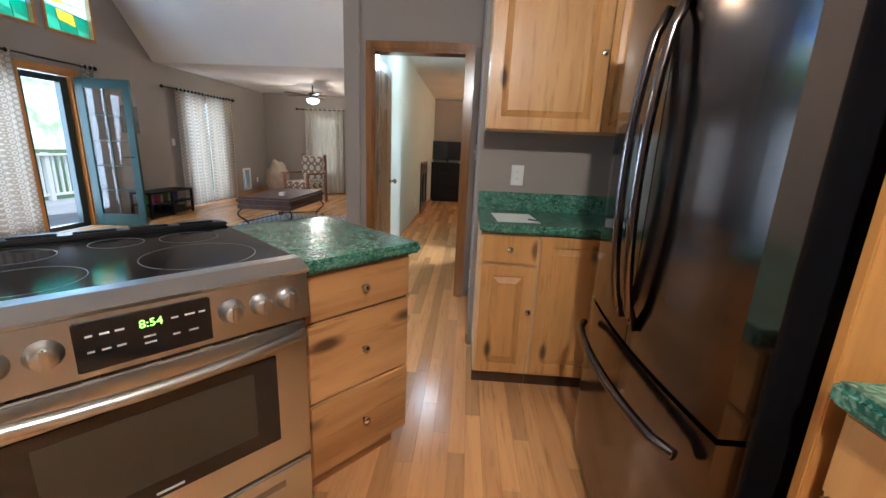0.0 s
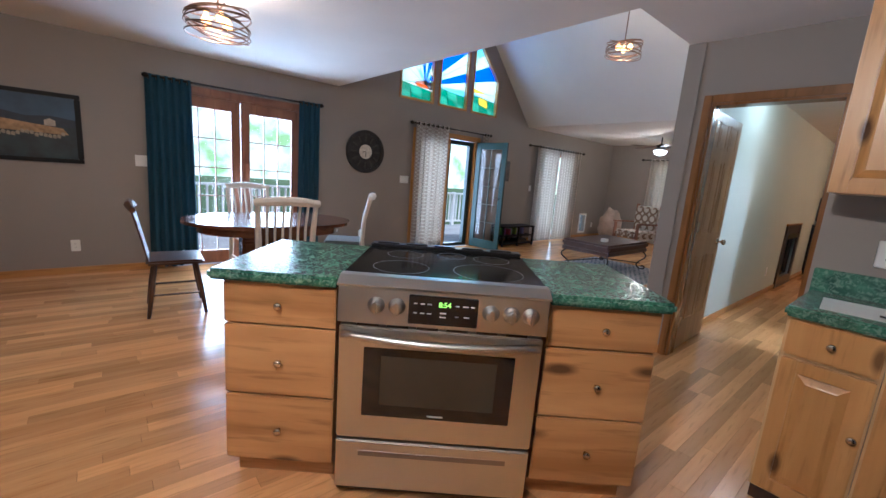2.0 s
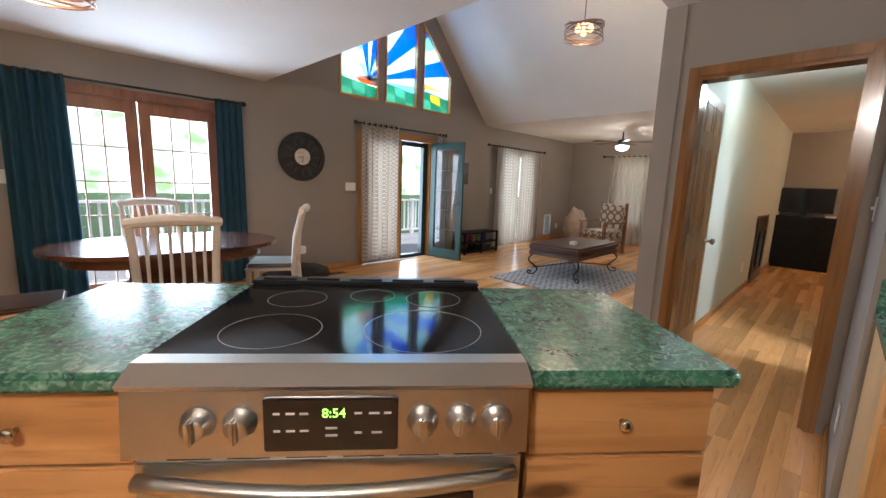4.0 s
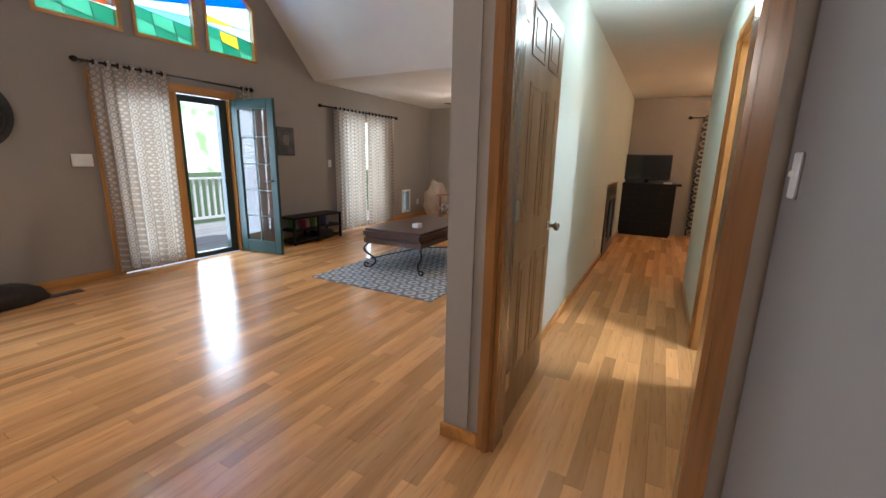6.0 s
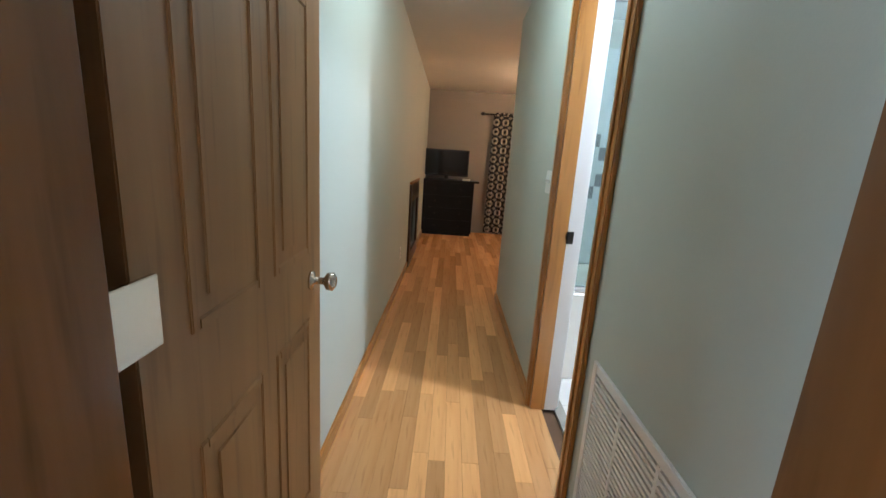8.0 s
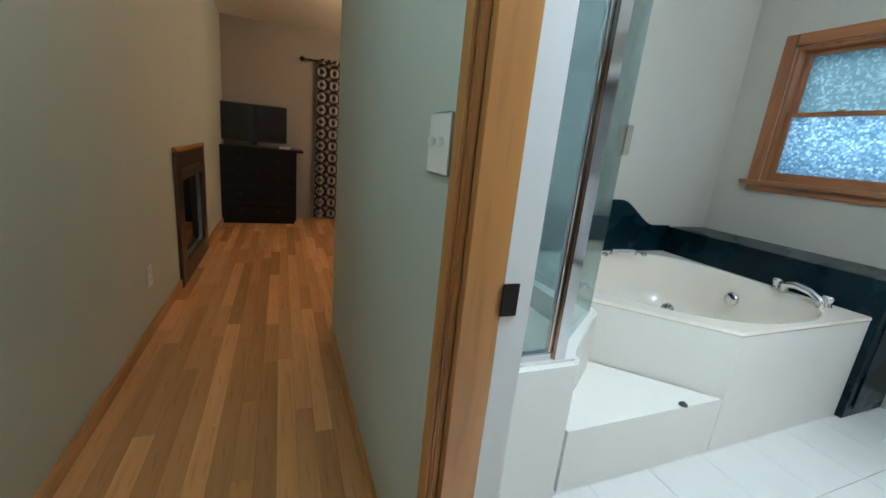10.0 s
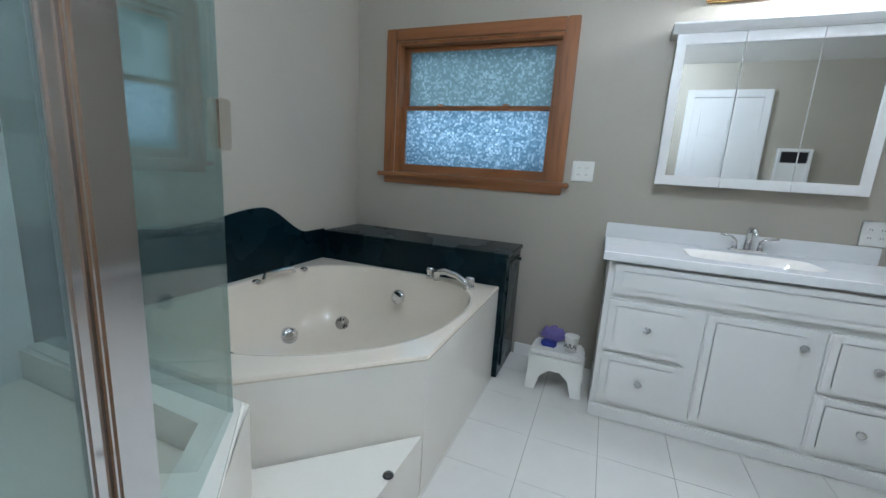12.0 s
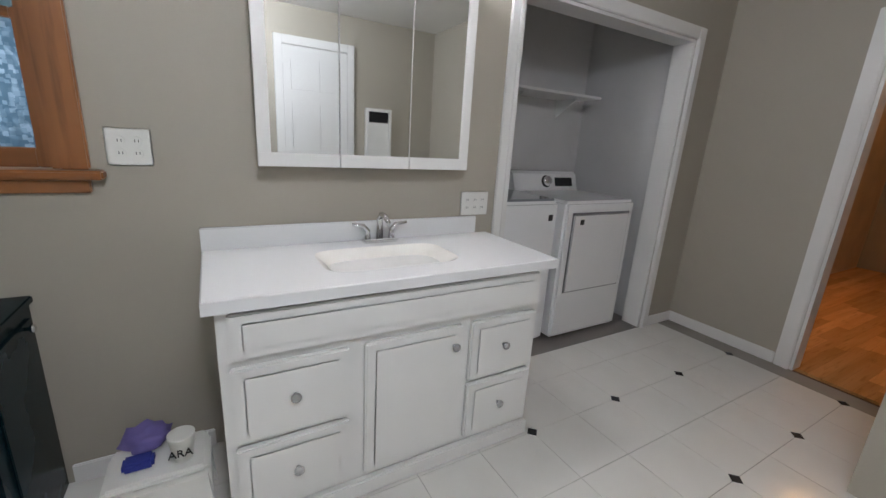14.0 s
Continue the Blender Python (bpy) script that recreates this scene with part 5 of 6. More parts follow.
fp = thing("fireplace", pose(-0.10, 8.40, 0.10), "small wall fireplace with dark surround and brass-edged glass", "fireplace")
SUR = plain("dark_brown_stone", (0.055, 0.035, 0.025), 0.3, 0, 0.3, 12)
for a, b, c, d in ((-0.54, -0.38, -0.10, 0.90), (0.38, 0.54, -0.10, 0.90), (-0.38, 0.38, 0.74, 0.90), (-0.38, 0.38, -0.10, 0.05)):
    part("surround", box(0.001, 0.025, a, b, c, d - (0.04 if d > 0.8 else 0), 0.004), SUR, fp)
part("mantel", box(0.001, 0.03, -0.55, 0.55, 0.861, 0.89, 0.006), OAKH, fp)
part("firebox", box(-0.10, -0.08, -0.38, 0.38, 0.05, 0.74), BLACK, fp)
part("glass_door", box(-0.03, -0.024, -0.37, 0.37, 0.06, 0.72), BLACKG, fp)
part("hood", box(-0.03, 0.035, -0.38, 0.38, 0.655, 0.735, 0.01), plain("hood_brass", (0.22, 0.16, 0.08), 0.35, 0.8), fp)
dz = thing("dresser", pose(0.33, 10.31, 0), "tall black painted dresser at the hall end", "dresser")
part("body", box(-0.44, 0.42, -0.20, 0.22, 0.04, 0.905), BLACKW, dz)
part("top", box(-0.46, 0.50, -0.23, 0.23, 0.9055, 0.935, 0.006), BLACKW, dz)
part("plinth", box(-0.42, 0.40, -0.18, 0.20, 0, 0.039), BLACKW, dz)
for r in range(4):
    for a, b in ((-0.425, -0.015), (-0.005, 0.405)):
        d = part("drawer", box(a, b, -0.212, -0.2005, 0.07 + r * 0.207, 0.265 + r * 0.207, 0.004), BLACKW, dz)
        knob(d, (a + b) / 2, -0.212, 0.167 + r * 0.207, 0.013, IRON)
tv = thing("television", pose(0.27, 10.33, 0.9355), "black flat screen television on the dresser", "television")
part("bezel", box(-0.37, 0.37, -0.02, 0.03, 0.06, 0.50, 0.006), BLACK, tv)
part("screen", box(-0.355, 0.355, -0.0215, -0.0195, 0.08, 0.485), BLACKG, tv)
part("stand", box(-0.13, 0.13, -0.09, 0.09, 0, 0.012, 0.004), BLACK, tv)
part("neck", box(-0.03, 0.03, -0.01, 0.02, 0.012, 0.07), BLACK, tv)
tagged(part("small_box", box(0.55, 0.68, 10.16, 10.24, 0.936, 0.965, 0.004), WPLAST), "small white box on the dresser", "box")
rod(pose(1.35, 10.46, 2.06), 1.0, "black curtain rod in the bedroom")
curtain("ring_curtain", pose(1.22, 10.46, 2.09), 0.42, 2.06, 5, BWCLOTH, "black and cream ring patterned bedroom curtain", 0.1, 0.03)
bl = thing("bedroom_lamp", pose(1.9, 8.9, H), "flush glass bedroom ceiling lamp, lit", "lamp")
part("glass_bowl", lathe([(0, 0.16), (-0.04, 0.15), (-0.08, 0.08), (-0.09, 0.01)], (0, 0, 1), (0, 0, 0), 24), BULBW, bl, smooth=True)
kl = thing("kitchen_lamp", pose(0.9, -0.3, H), "flush kitchen ceiling lamp with warm bulbs", "lamp")
part("base", lathe([(0, 0.12), (-0.03, 0.12)], (0, 0, 1), (0, 0, 0), 24), NICKEL, kl)
for k in range(3):
    a = 2.1 * k
    part("bulb", lathe([(0, 0.013), (0.03, 0.016), (0.06, 0.03), (0.09, 0.02), (0.1, 0.004)], (0, 0, -1), (0.07 * math.cos(a), 0.07 * math.sin(a), -0.03), 14), BULB, kl, "", True)

# ---- bathroom ----
# window
bw = structure(new("window_bath"), "oak double-hung bathroom window with patterned glass", "window")
WY0, WY1, WZ0, WZ1 = 5.42, 6.52, 1.16, 2.02
for a, b in ((WY0 - 0.075, WY0), (WY1, WY1 + 0.075)):
    part("side_casing", box(3.678, 3.70, a, b, WZ0, WZ1 + 0.075, 0.005), WINOAK, bw)
part("head_casing", box(3.6785, 3.70, WY0 + 0.001, WY1 - 0.001, WZ1, WZ1 + 0.075, 0.005), WINOAKH, bw)
part("window_sill", box(3.645, 3.78, WY0 - 0.11, WY1 + 0.11, WZ0 - 0.03, WZ0 - 0.001, 0.006), WINOAKH, bw)
part("apron", box(3.68, 3.70, WY0 - 0.07, WY1 + 0.07, WZ0 - 0.075, WZ0 - 0.031, 0.004), WINOAKH, bw)
for a, b, c, d in ((WY0, WY0 + 0.02, WZ0, WZ1), (WY1 - 0.02, WY1, WZ0, WZ1), (WY0 + 0.02, WY1 - 0.02, WZ1 - 0.02, WZ1)):
    part("jamb", box(3.701, 3.835, a, b, c, d), WINOAK, bw)


def film_glass(name, low, high):
    """Patterned privacy glass: small square facets; the sky they catch is put into the tint."""
    m = bpy.data.materials.new(name)
    m.use_nodes = True
    t = m.node_tree
    t.nodes.remove(t.nodes["Principled BSDF"])
    co = t.nodes.new("ShaderNodeTexCoord")
    v = t.nodes.new("ShaderNodeTexVoronoi")
    v.distance = "CHEBYCHEV"
    v.inputs["Scale"].default_value = 78
    v.inputs["Randomness"].default_value = 0.55
    t.links.new(co.outputs["Object"], v.inputs["Vector"])
    facet = t.nodes.new("ShaderNodeSeparateColor")
    t.links.new(v.outputs["Color"], facet.inputs[0])
    c = mixer(t, ramp(t, facet.outputs[0], 0.45, 1.0), low, high)
    tr = t.nodes.new("ShaderNodeBsdfTransparent")
    t.links.new(c, tr.inputs[0])
    tl = t.nodes.new("ShaderNodeBsdfTranslucent")
    t.links.new(c, tl.inputs[0])
    mx = t.nodes.new("ShaderNodeMixShader")
    mx.inputs[0].default_value = 0.35
    t.links.new(tr.outputs[0], mx.inputs[1])
    t.links.new(tl.outputs[0], mx.inputs[2])
    gl = t.nodes.new("ShaderNodeBsdfGlossy")
    gl.inputs["Roughness"].default_value = 0.15
    m2 = t.nodes.new("ShaderNodeMixShader")
    m2.inputs[0].default_value = 0.04
    t.links.new(mx.outputs[0], m2.inputs[1])
    t.links.new(gl.outputs[0], m2.inputs[2])
    t.links.new(m2.outputs[0], t.nodes["Material Output"].inputs[0])
    return m


# Dimmer outside above, brighter below, put into the tint of each sash.
FILM_DIM = film_glass("patterned_film_dim", (0.36, 0.42, 0.40), (0.62, 0.68, 0.66))
FILM_BRIGHT = film_glass("patterned_film_bright", (0.38, 0.48, 0.52), (0.95, 1.0, 1.0))
for x, z0, z1 in ((3.79, 1.585, 2.0), (3.755, 1.16, 1.615)):
    sash = part("sash", box(x - 0.015, x + 0.015, WY0 + 0.021, WY0 + 0.06, z0, z1, 0.003), WINOAK, bw)
    part("stile", box(x - 0.015, x + 0.015, WY1 - 0.06, WY1 - 0.021, z0, z1, 0.003), WINOAK, sash)
    for c, d in ((z0, z0 + (0.06 if z0 < 1.2 else 0.03)), (z1 - 0.03, z1)):
        part("rail", box(x - 0.015, x + 0.015, WY0 + 0.06, WY1 - 0.06, c, d, 0.003), WINOAKH, sash)
    g = part("pane", box(x - 0.003, x + 0.003, WY0 + 0.06, WY1 - 0.06, z0 + 0.03, z1 - 0.03), FILM_BRIGHT if z0 < 1.2 else FILM_DIM, sash)
    g.visible_shadow = False
for y in (5.75, 6.2):
    part("sash_lock", box(3.728, 3.742, y - 0.02, y + 0.02, 1.615, 1.625, 0.002), WINOAKH, bw)
plate("light_switch", pose(3.699, 5.24, 1.235, 0, 0, -90), 0.125, 0.12, "outlet", "white double plate beside the bathroom window")
plate("outlet", pose(3.699, 3.84, 1.015, 0, 0, -90), 0.165, 0.12, "outlet", "white double outlet plate above the vanity")

# tub
TX0, TX1, TY0, TY1, TZ = 1.865, 3.29, 5.585, 6.815, 0.565
OUT = [(2.31, TY0), (TX1, TY0), (TX1, TY1), (TX0, TY1), (TX0, 6.05)]
CX, CY = 2.66, 6.26


def ray_out(a):
    best = 9
    for (x0, y0), (x1, y1) in zip(OUT, OUT[1:] + OUT[:1]):
        dx, dy, ex, ey = math.cos(a), math.sin(a), x1 - x0, y1 - y0
        det = dx * ey - dy * ex
        if abs(det) > 1e-9:
            r = ((x0 - CX) * ey - (y0 - CY) * ex) / det
            s = ((x0 - CX) * dy - (y0 - CY) * dx) / det
            if r > 0 and -1e-6 <= s <= 1 + 1e-6:
                best = min(best, r)
    return best


NT = 96
angs = [2 * math.pi * k / NT for k in range(NT)]
corner = [math.atan2(y - CY, x - CX) % (2 * math.pi) for x, y in OUT]
for c in corner:
    k = min(range(NT), key=lambda i: abs((angs[i] - c + math.pi) % (2 * math.pi) - math.pi))
    angs[k] = c
ro = [ray_out(a + 1e-6) for a in angs]
ri = [0.0] * NT
for k, a in enumerate(angs):
    t = a - radians(-42)
    ri[k] = min(1 / math.sqrt((math.cos(t) / 0.72) ** 2 + (math.sin(t) / 0.60) ** 2), ro[k] - 0.07)
ri = [sum(ri[(k + d) % NT] for d in range(-5, 6)) / 11 for k in range(NT)]
tub = thing("corner_bathtub", pose(0, 0, 0), "bone white corner whirlpool tub, skirt and step lightened as if brightly lit", "bathtub")


def loft(rings, close_bottom=True, close_first=False):
    bm = bmesh.new()
    rows = [[bm.verts.new(p) for p in r] for r in rings]
    n = len(rows[0])
    for a, b in zip(rows, rows[1:]):
        for k in range(n):
            bm.faces.new((a[k], a[(k + 1) % n], b[(k + 1) % n], b[k]))
    if close_bottom:
        bm.faces.new(rows[-1])
    if close_first:
        bm.faces.new(rows[0][::-1])
    return bm


def ring_at(rs_, z):
    return [(CX + r * math.cos(a), CY + r * math.sin(a), z) for r, a in zip(rs_, angs)]


part("skirt", loft([ring_at([r - 0.004 for r in ro], 0.0), ring_at([r - 0.004 for r in ro], TZ - 0.02)], False), TUBM_LIT, tub)
part("rim", loft([ring_at([r - 0.004 for r in ro], TZ - 0.02), ring_at(ro, TZ - 0.012), ring_at([r - 0.006 for r in ro], TZ), ring_at([r + 0.02 for r in ri], TZ), ring_at([r + 0.006 for r in ri], TZ - 0.004)], False), TUBM, tub)
part("basin", loft([ring_at([r + 0.006 for r in ri], TZ - 0.004), ring_at(ri, TZ - 0.02), ring_at([r * 0.97 for r in ri], TZ - 0.12), ring_at([r * 0.92 for r in ri], TZ - 0.25), ring_at([r * 0.82 for r in ri], TZ - 0.38), ring_at([r * 0.6 for r in ri], TZ - 0.42)]), TUBM, tub, smooth=True)
for ang, zz in ((118, 0.22), (30, 0.22), (-172, 0.25)):
    a = radians(ang)
    k = min(range(NT), key=lambda i: abs((angs[i] - a + math.pi) % (2 * math.pi) - math.pi))
    r = ri[k] * 0.845
    part("jet", lathe([(-0.01, 0.042), (0.008, 0.042), (0.012, 0.033), (0.006, 0.02), (0.014, 0.012)], (-math.cos(a), -math.sin(a), 0.25), (CX + r * math.cos(a), CY + r * math.sin(a), zz), 18), CHROME, tub, smooth=True)
a = radians(-12)
part("overflow", lathe([(-0.01, 0.042), (0.008, 0.042), (0.014, 0.03)], (-math.cos(a), -math.sin(a), 0.2), (CX + 0.50 * math.cos(a), CY + 0.50 * math.sin(a), 0.44), 20), CHROME, tub, smooth=True)
a = radians(70)
part("suction_cover", lathe([(-0.02, 0.05), (0.006, 0.05), (0.016, 0.042), (0.02, 0.02)], (-math.cos(a), -math.sin(a), 0.25), (CX + 0.43 * math.cos(a), CY + 0.43 * math.sin(a), 0.21), 20), CHROME, tub, smooth=True)
tf = thing("tub_faucet", pose(3.16, 5.86, TZ), "chrome tub faucet with two valves on the rim", "faucet")
part("spout", tube([(0.05, 0.08, 0.0), (0.05, 0.08, 0.05), (0.03, 0.02, 0.065), (0.0, -0.06, 0.06), (-0.02, -0.12, 0.035), (-0.02, -0.13, 0.0)], [0.022, 0.022, 0.02, 0.018, 0.018, 0.02], 12), CHROME, tf, smooth=True)
for p in ((0.07, 0.13), (0.0, -0.14)):
    part("valve", lathe([(0, 0.026), (0.015, 0.024), (0.03, 0.018), (0.05, 0.027), (0.066, 0.024)], (0, 0, 1), (p[0], p[1], 0), 16), CHROME, tf, smooth=True)
for x, y, r in ((2.62, 6.70, 0.022), (2.95, 6.68, 0.022)):
    tagged(part("air_control", lathe([(0, r), (0.012, r), (0.018, r * 0.6)], (0, 0, 1), (x, y, TZ), 16), CHROME), "round chrome air control on the tub rim", "tub control", "tub controls")
tagged(part("grab_bar", tube([(2.69, 6.72, TZ), (2.70, 6.72, TZ + 0.03), (2.88, 6.70, TZ + 0.03), (2.89, 6.70, TZ)], 0.011, 10), CHROME), "short chrome grab bar on the tub rim", "grab bar")
# step and shower base
sb = thing("tub_step", pose(0, 0, 0), "bone moulded step in front of the tub, lightened as if brightly lit", "step")
part("tread", prism([(1.50, TY0 + 0.003), (2.30, TY0 + 0.003), (1.86, 6.045), (1.86, 5.93), (1.50, 5.66)], 0, 0.262), TUBM_LIT, sb)
tagged(part("drain_plug", lathe([(0, 0.018), (0.006, 0.016), (0.014, 0.006)], (0, 0, 1), (2.08, 5.60, 0.2625), 12), BLACK), "small black stopper lying on the step", "plug")
BACKS = thing("tub_backsplash", pose(0, 0, 0), "dark teal panel with a wavy top behind the tub", "panel")


def wave(x):
    """The panel's top edge: a long swell, then an S down to the ledge."""
    s = min(1, max(0, (x - 2.80) / 0.36))
    return 0.905 + 0.03 * math.cos((x - 2.78) * 6.5) * (1 - s) - 0.145 * s * s * (3 - 2 * s)


top = [(1.75 + 1.56 * k / 48, wave(1.75 + 1.56 * k / 48)) for k in range(49)]
part("panel", prism([(1.75, 0.2), (3.31, 0.2)] + top[::-1], 6.817, 6.829, "y"), TEAL, BACKS)
lb = thing("tub_ledge", pose(0, 0, 0), "dark teal painted ledge box between tub and wall", "ledge")
part("body", box(3.30, 3.698, 5.56, 6.815, 0, 0.7275, 0.003), TEAL, lb)
part("lid", box(3.292, 3.699, 5.548, 6.816, 0.728, 0.7525, 0.004), TEAL, lb)
part("end_panel", box(3.36, 3.66, 5.552, 5.5595, 0.05, 0.69, 0.002), TEAL, lb)
knob(lb, 3.60, 5.552, 0.675, 0.013, CHROME)

# shower
sh = thing("corner_shower", pose(0, 0, 0), "corner shower with hazy glass, chrome posts and tiled walls", "shower")
P0, P1, P2, P3 = (1.0, 5.61), (1.40, 5.61), (1.79, 5.90), (1.79, 6.81)
part("base", prism([(1.005, 5.67), (1.38, 5.67), (1.74, 5.94), (1.74, 6.79), (1.005, 6.79)], 0.0, 0.44), TUBM, sh)
kb = prism([(1.0, TY0 - 0.012), (1.47, TY0 - 0.012), (1.50, TY0 + 0.02), (1.50, 5.65), (1.86, 5.92), (1.86, 6.80), (1.745, 6.80), (1.745, 5.935), (1.385, 5.665), (1.0, 5.665)], 0.0, 0.551)
bmesh.ops.bevel(kb, geom=[e for e in kb.edges if all(v.co.z > 0.5 for v in e.verts)], offset=0.015, segments=3, affect="EDGES")
part("kerb", kb, TUBM_LIT, sh)
part("drain", lathe([(0, 0.05), (0.004, 0.05)], (0, 0, 1), (1.33, 6.05, 0.44), 20), CHROME, sh)


def glass_wall(p, q, z0, z1, material, name="glass_panel"):
    d = Vector((q[0] - p[0], q[1] - p[1]))
    n = Vector((-d.y, d.x)).normalized() * 0.004
    o = part(name, prism([(p[0] - n.x, p[1] - n.y), (q[0] - n.x, q[1] - n.y), (q[0] + n.x, q[1] + n.y), (p[0] + n.x, p[1] + n.y)], z0, z1), material, sh)
    o.visible_shadow = False
    return o


glass_wall((1.03, 5.61), (1.38, 5.61), 0.575, 2.1, FROST)
gd = glass_wall((1.43, 5.632), P2, 0.56, 2.1, CLEARS, "glass_door")
glass_wall(P2, P3, 0.56, 2.1, FROST)
for (x, y), r in (((1.015, 5.61), 0.016), (P1, 0.024), ((1.368, 5.61), 0.010)):
    part("post", box(x - r, x + r, y - r, y + r, 0.551, 2.12, 0.004), CHROME, sh)
part("bottom_rail", box(1.0, 1.40, 5.597, 5.623, 0.551, 0.578, 0.003), CHROME, sh)
part("top_rail", box(1.0, 1.40, 5.597, 5.623, 2.10, 2.13, 0.003), CHROME, sh)
for z in (1.21,):
    part("hinge_plate", box(1.772, 1.808, 5.878, 5.915, z, z + 0.11, 0.004), NICKEL, sh)
st = structure(part("shower_wall_tile", box(1.0, 1.785, 6.80, 6.8165, 0.40, 2.2), plain("shower_tile", (0.58, 0.58, 0.56), 0.2, 0, 0.04, 4)), "pale tiled shower wall with dark accent tiles", "wall")
st2 = structure(part("shower_wall_side", box(0.9925, 1.004, 5.63, 6.79, 0.40, 2.2), plain("shower_tile_side", (0.58, 0.58, 0.56), 0.2, 0, 0.04, 4)), "pale tiled shower side wall", "wall")
DKT = plain("slate_tile", (0.05, 0.055, 0.06), 0.25, 0, 0.3, 20)
for k in range(-3, 5):
    x, z = 1.73 - abs(k) * 0.105, 1.28 + k * 0.107
    part("accent_tile", box(x - 0.051, x + 0.051, 6.794, 6.7995, z - 0.052, z + 0.052, 0.002), DKT, st)

# vanity
vn = thing("bathroom_vanity", pose(3.17, 5.055, 0, 0, 0, -90), "white bathroom vanity with drawers, door and crystal knobs", "vanity")
VW = 1.265
CRY = plain("crystal_knob", (0.55, 0.55, 0.56), 0.1, 0.7)
part("carcass", box(0.02, VW - 0.02, 0.02, 0.525, 0.07, 0.825), WHITE, vn)
part("plinth", box(0.015, VW - 0.015, -0.004, 0.52, 0, 0.069, 0.006), WHITE, vn)


def vanity_front(name, x0, x1, z0, z1, kn):
    bm = box(x0, x1, -0.006, 0.0195, z0, z1, 0.005)
    add_box(bm, x0 + 0.035, x1 - 0.035, -0.011, -0.005, z0 + 0.03, z1 - 0.03, 0.0045)
    d = part(name, bm, WHITE, vn)
    if kn:
        knob(d, kn[0], -0.011, kn[1], 0.016, CRY)
    return d


vanity_front("false_front", 0.05, VW - 0.05, 0.665, 0.81, None)
for z0, z1 in ((0.10, 0.355), (0.375, 0.635)):
    vanity_front("drawer", 0.045, 0.40, z0, z1, (0.222, (z0 + z1) / 2 + 0.01))
    vanity_front("drawer", 0.89, VW - 0.045, z0, z1, (1.05, (z0 + z1) / 2 + 0.01))
vanity_front("door", 0.455, 0.85, 0.10, 0.635, (0.805, 0.56))
vt = thing("basin_worktop", pose(3.145, 5.065, 0.826, 0, 0, -90), "white cultured stone worktop with moulded white basin", "worktop")
bx0, bx1, by0, by1 = 0.36, 0.92, 0.11, 0.42
N = 40
bc = ((bx0 + bx1) / 2, (by0 + by1) / 2)


def sq(a, ex, kx, ky):
    c, s = math.cos(a), math.sin(a)
    return (bc[0] + kx * math.copysign(abs(c) ** ex, c), bc[1] + ky * math.copysign(abs(s) ** ex, s))


def edge_of_slab(a):
    """Where a ray from the basin's middle leaves the slab."""
    c, q = math.cos(a), math.sin(a)
    k = min((1.30 - bc[0]) / c if c > 1e-9 else (bc[0] / -c if c < -1e-9 else 9), (0.535 - bc[1]) / q if q > 1e-9 else (bc[1] / -q if q < -1e-9 else 9))
    return (bc[0] + c * k, bc[1] + q * k)


va = [2 * math.pi * k / 64 for k in range(64)]
for cx, cy in ((0, 0), (1.30, 0), (1.30, 0.535), (0, 0.535)):
    w = math.atan2(cy - bc[1], cx - bc[0]) % (2 * math.pi)
    va[min(range(64), key=lambda i: abs(va[i] - w))] = w
va.sort()
lip = [(*sq(a, 0.4, 0.27, 0.15), 0.04) for a in va]
part("slab", loft([[(*edge_of_slab(a), 0.0) for a in va], [(*edge_of_slab(a), 0.036) for a in va], [(bc[0] + (edge_of_slab(a)[0] - bc[0]) * 0.993, bc[1] + (edge_of_slab(a)[1] - bc[1]) * 0.985, 0.04) for a in va], lip], False), ENAMEL, vt)
rings = [lip] + [[(*sq(a, ex, kx, ky), z) for a in va] for kx, ky, z, ex in ((0.262, 0.143, 0.037, 0.42), (0.235, 0.122, 0.012, 0.5), (0.19, 0.09, -0.04, 0.65), (0.08, 0.05, -0.06, 1.0))]
part("basin", loft(rings), plain("cream_basin", (0.80, 0.77, 0.72), 0.12, 0, 0.02), vt, smooth=True)
part("upstand", box(0.0, 1.235, 0.536, 0.553, 0, 0.125, 0.004), ENAMEL, vt)
fa = thing("basin_faucet", pose(3.63, 4.38, 0.8665), "chrome two-handle basin faucet", "faucet")
part("base", box(-0.03, 0.025, -0.08, 0.08, 0, 0.018, 0.006), CHROME, fa)
part("spout", tube([(0, 0, 0.018), (0, 0, 0.10), (-0.02, 0, 0.125), (-0.06, 0, 0.125), (-0.10, 0, 0.10)], [0.016, 0.014, 0.013, 0.012, 0.011], 12), CHROME, fa, smooth=True)
for s in (-1, 1):
    part("handle", tube([(0, s * 0.055, 0.018), (0, s * 0.055, 0.055), (0, s * 0.075, 0.075), (-0.01, s * 0.125, 0.085)], [0.014, 0.011, 0.009, 0.007], 10), CHROME, fa, smooth=True)
mc = thing("mirror_cabinet", pose(3.699, 4.86, 1.19, 0, 0, -90), "white three-door mirrored wall cabinet with crown", "mirror cabinet")
part("body", box(0.01, 0.88, -0.09, 0.0, 0.005, 0.745), WHITE, mc)
part("crown", prism([(0.0, 0.746), (-0.112, 0.746), (-0.125, 0.758), (-0.14, 0.782), (-0.14, 0.792), (0.0, 0.792)], -0.025, 0.915, "x"), WHITE, mc)
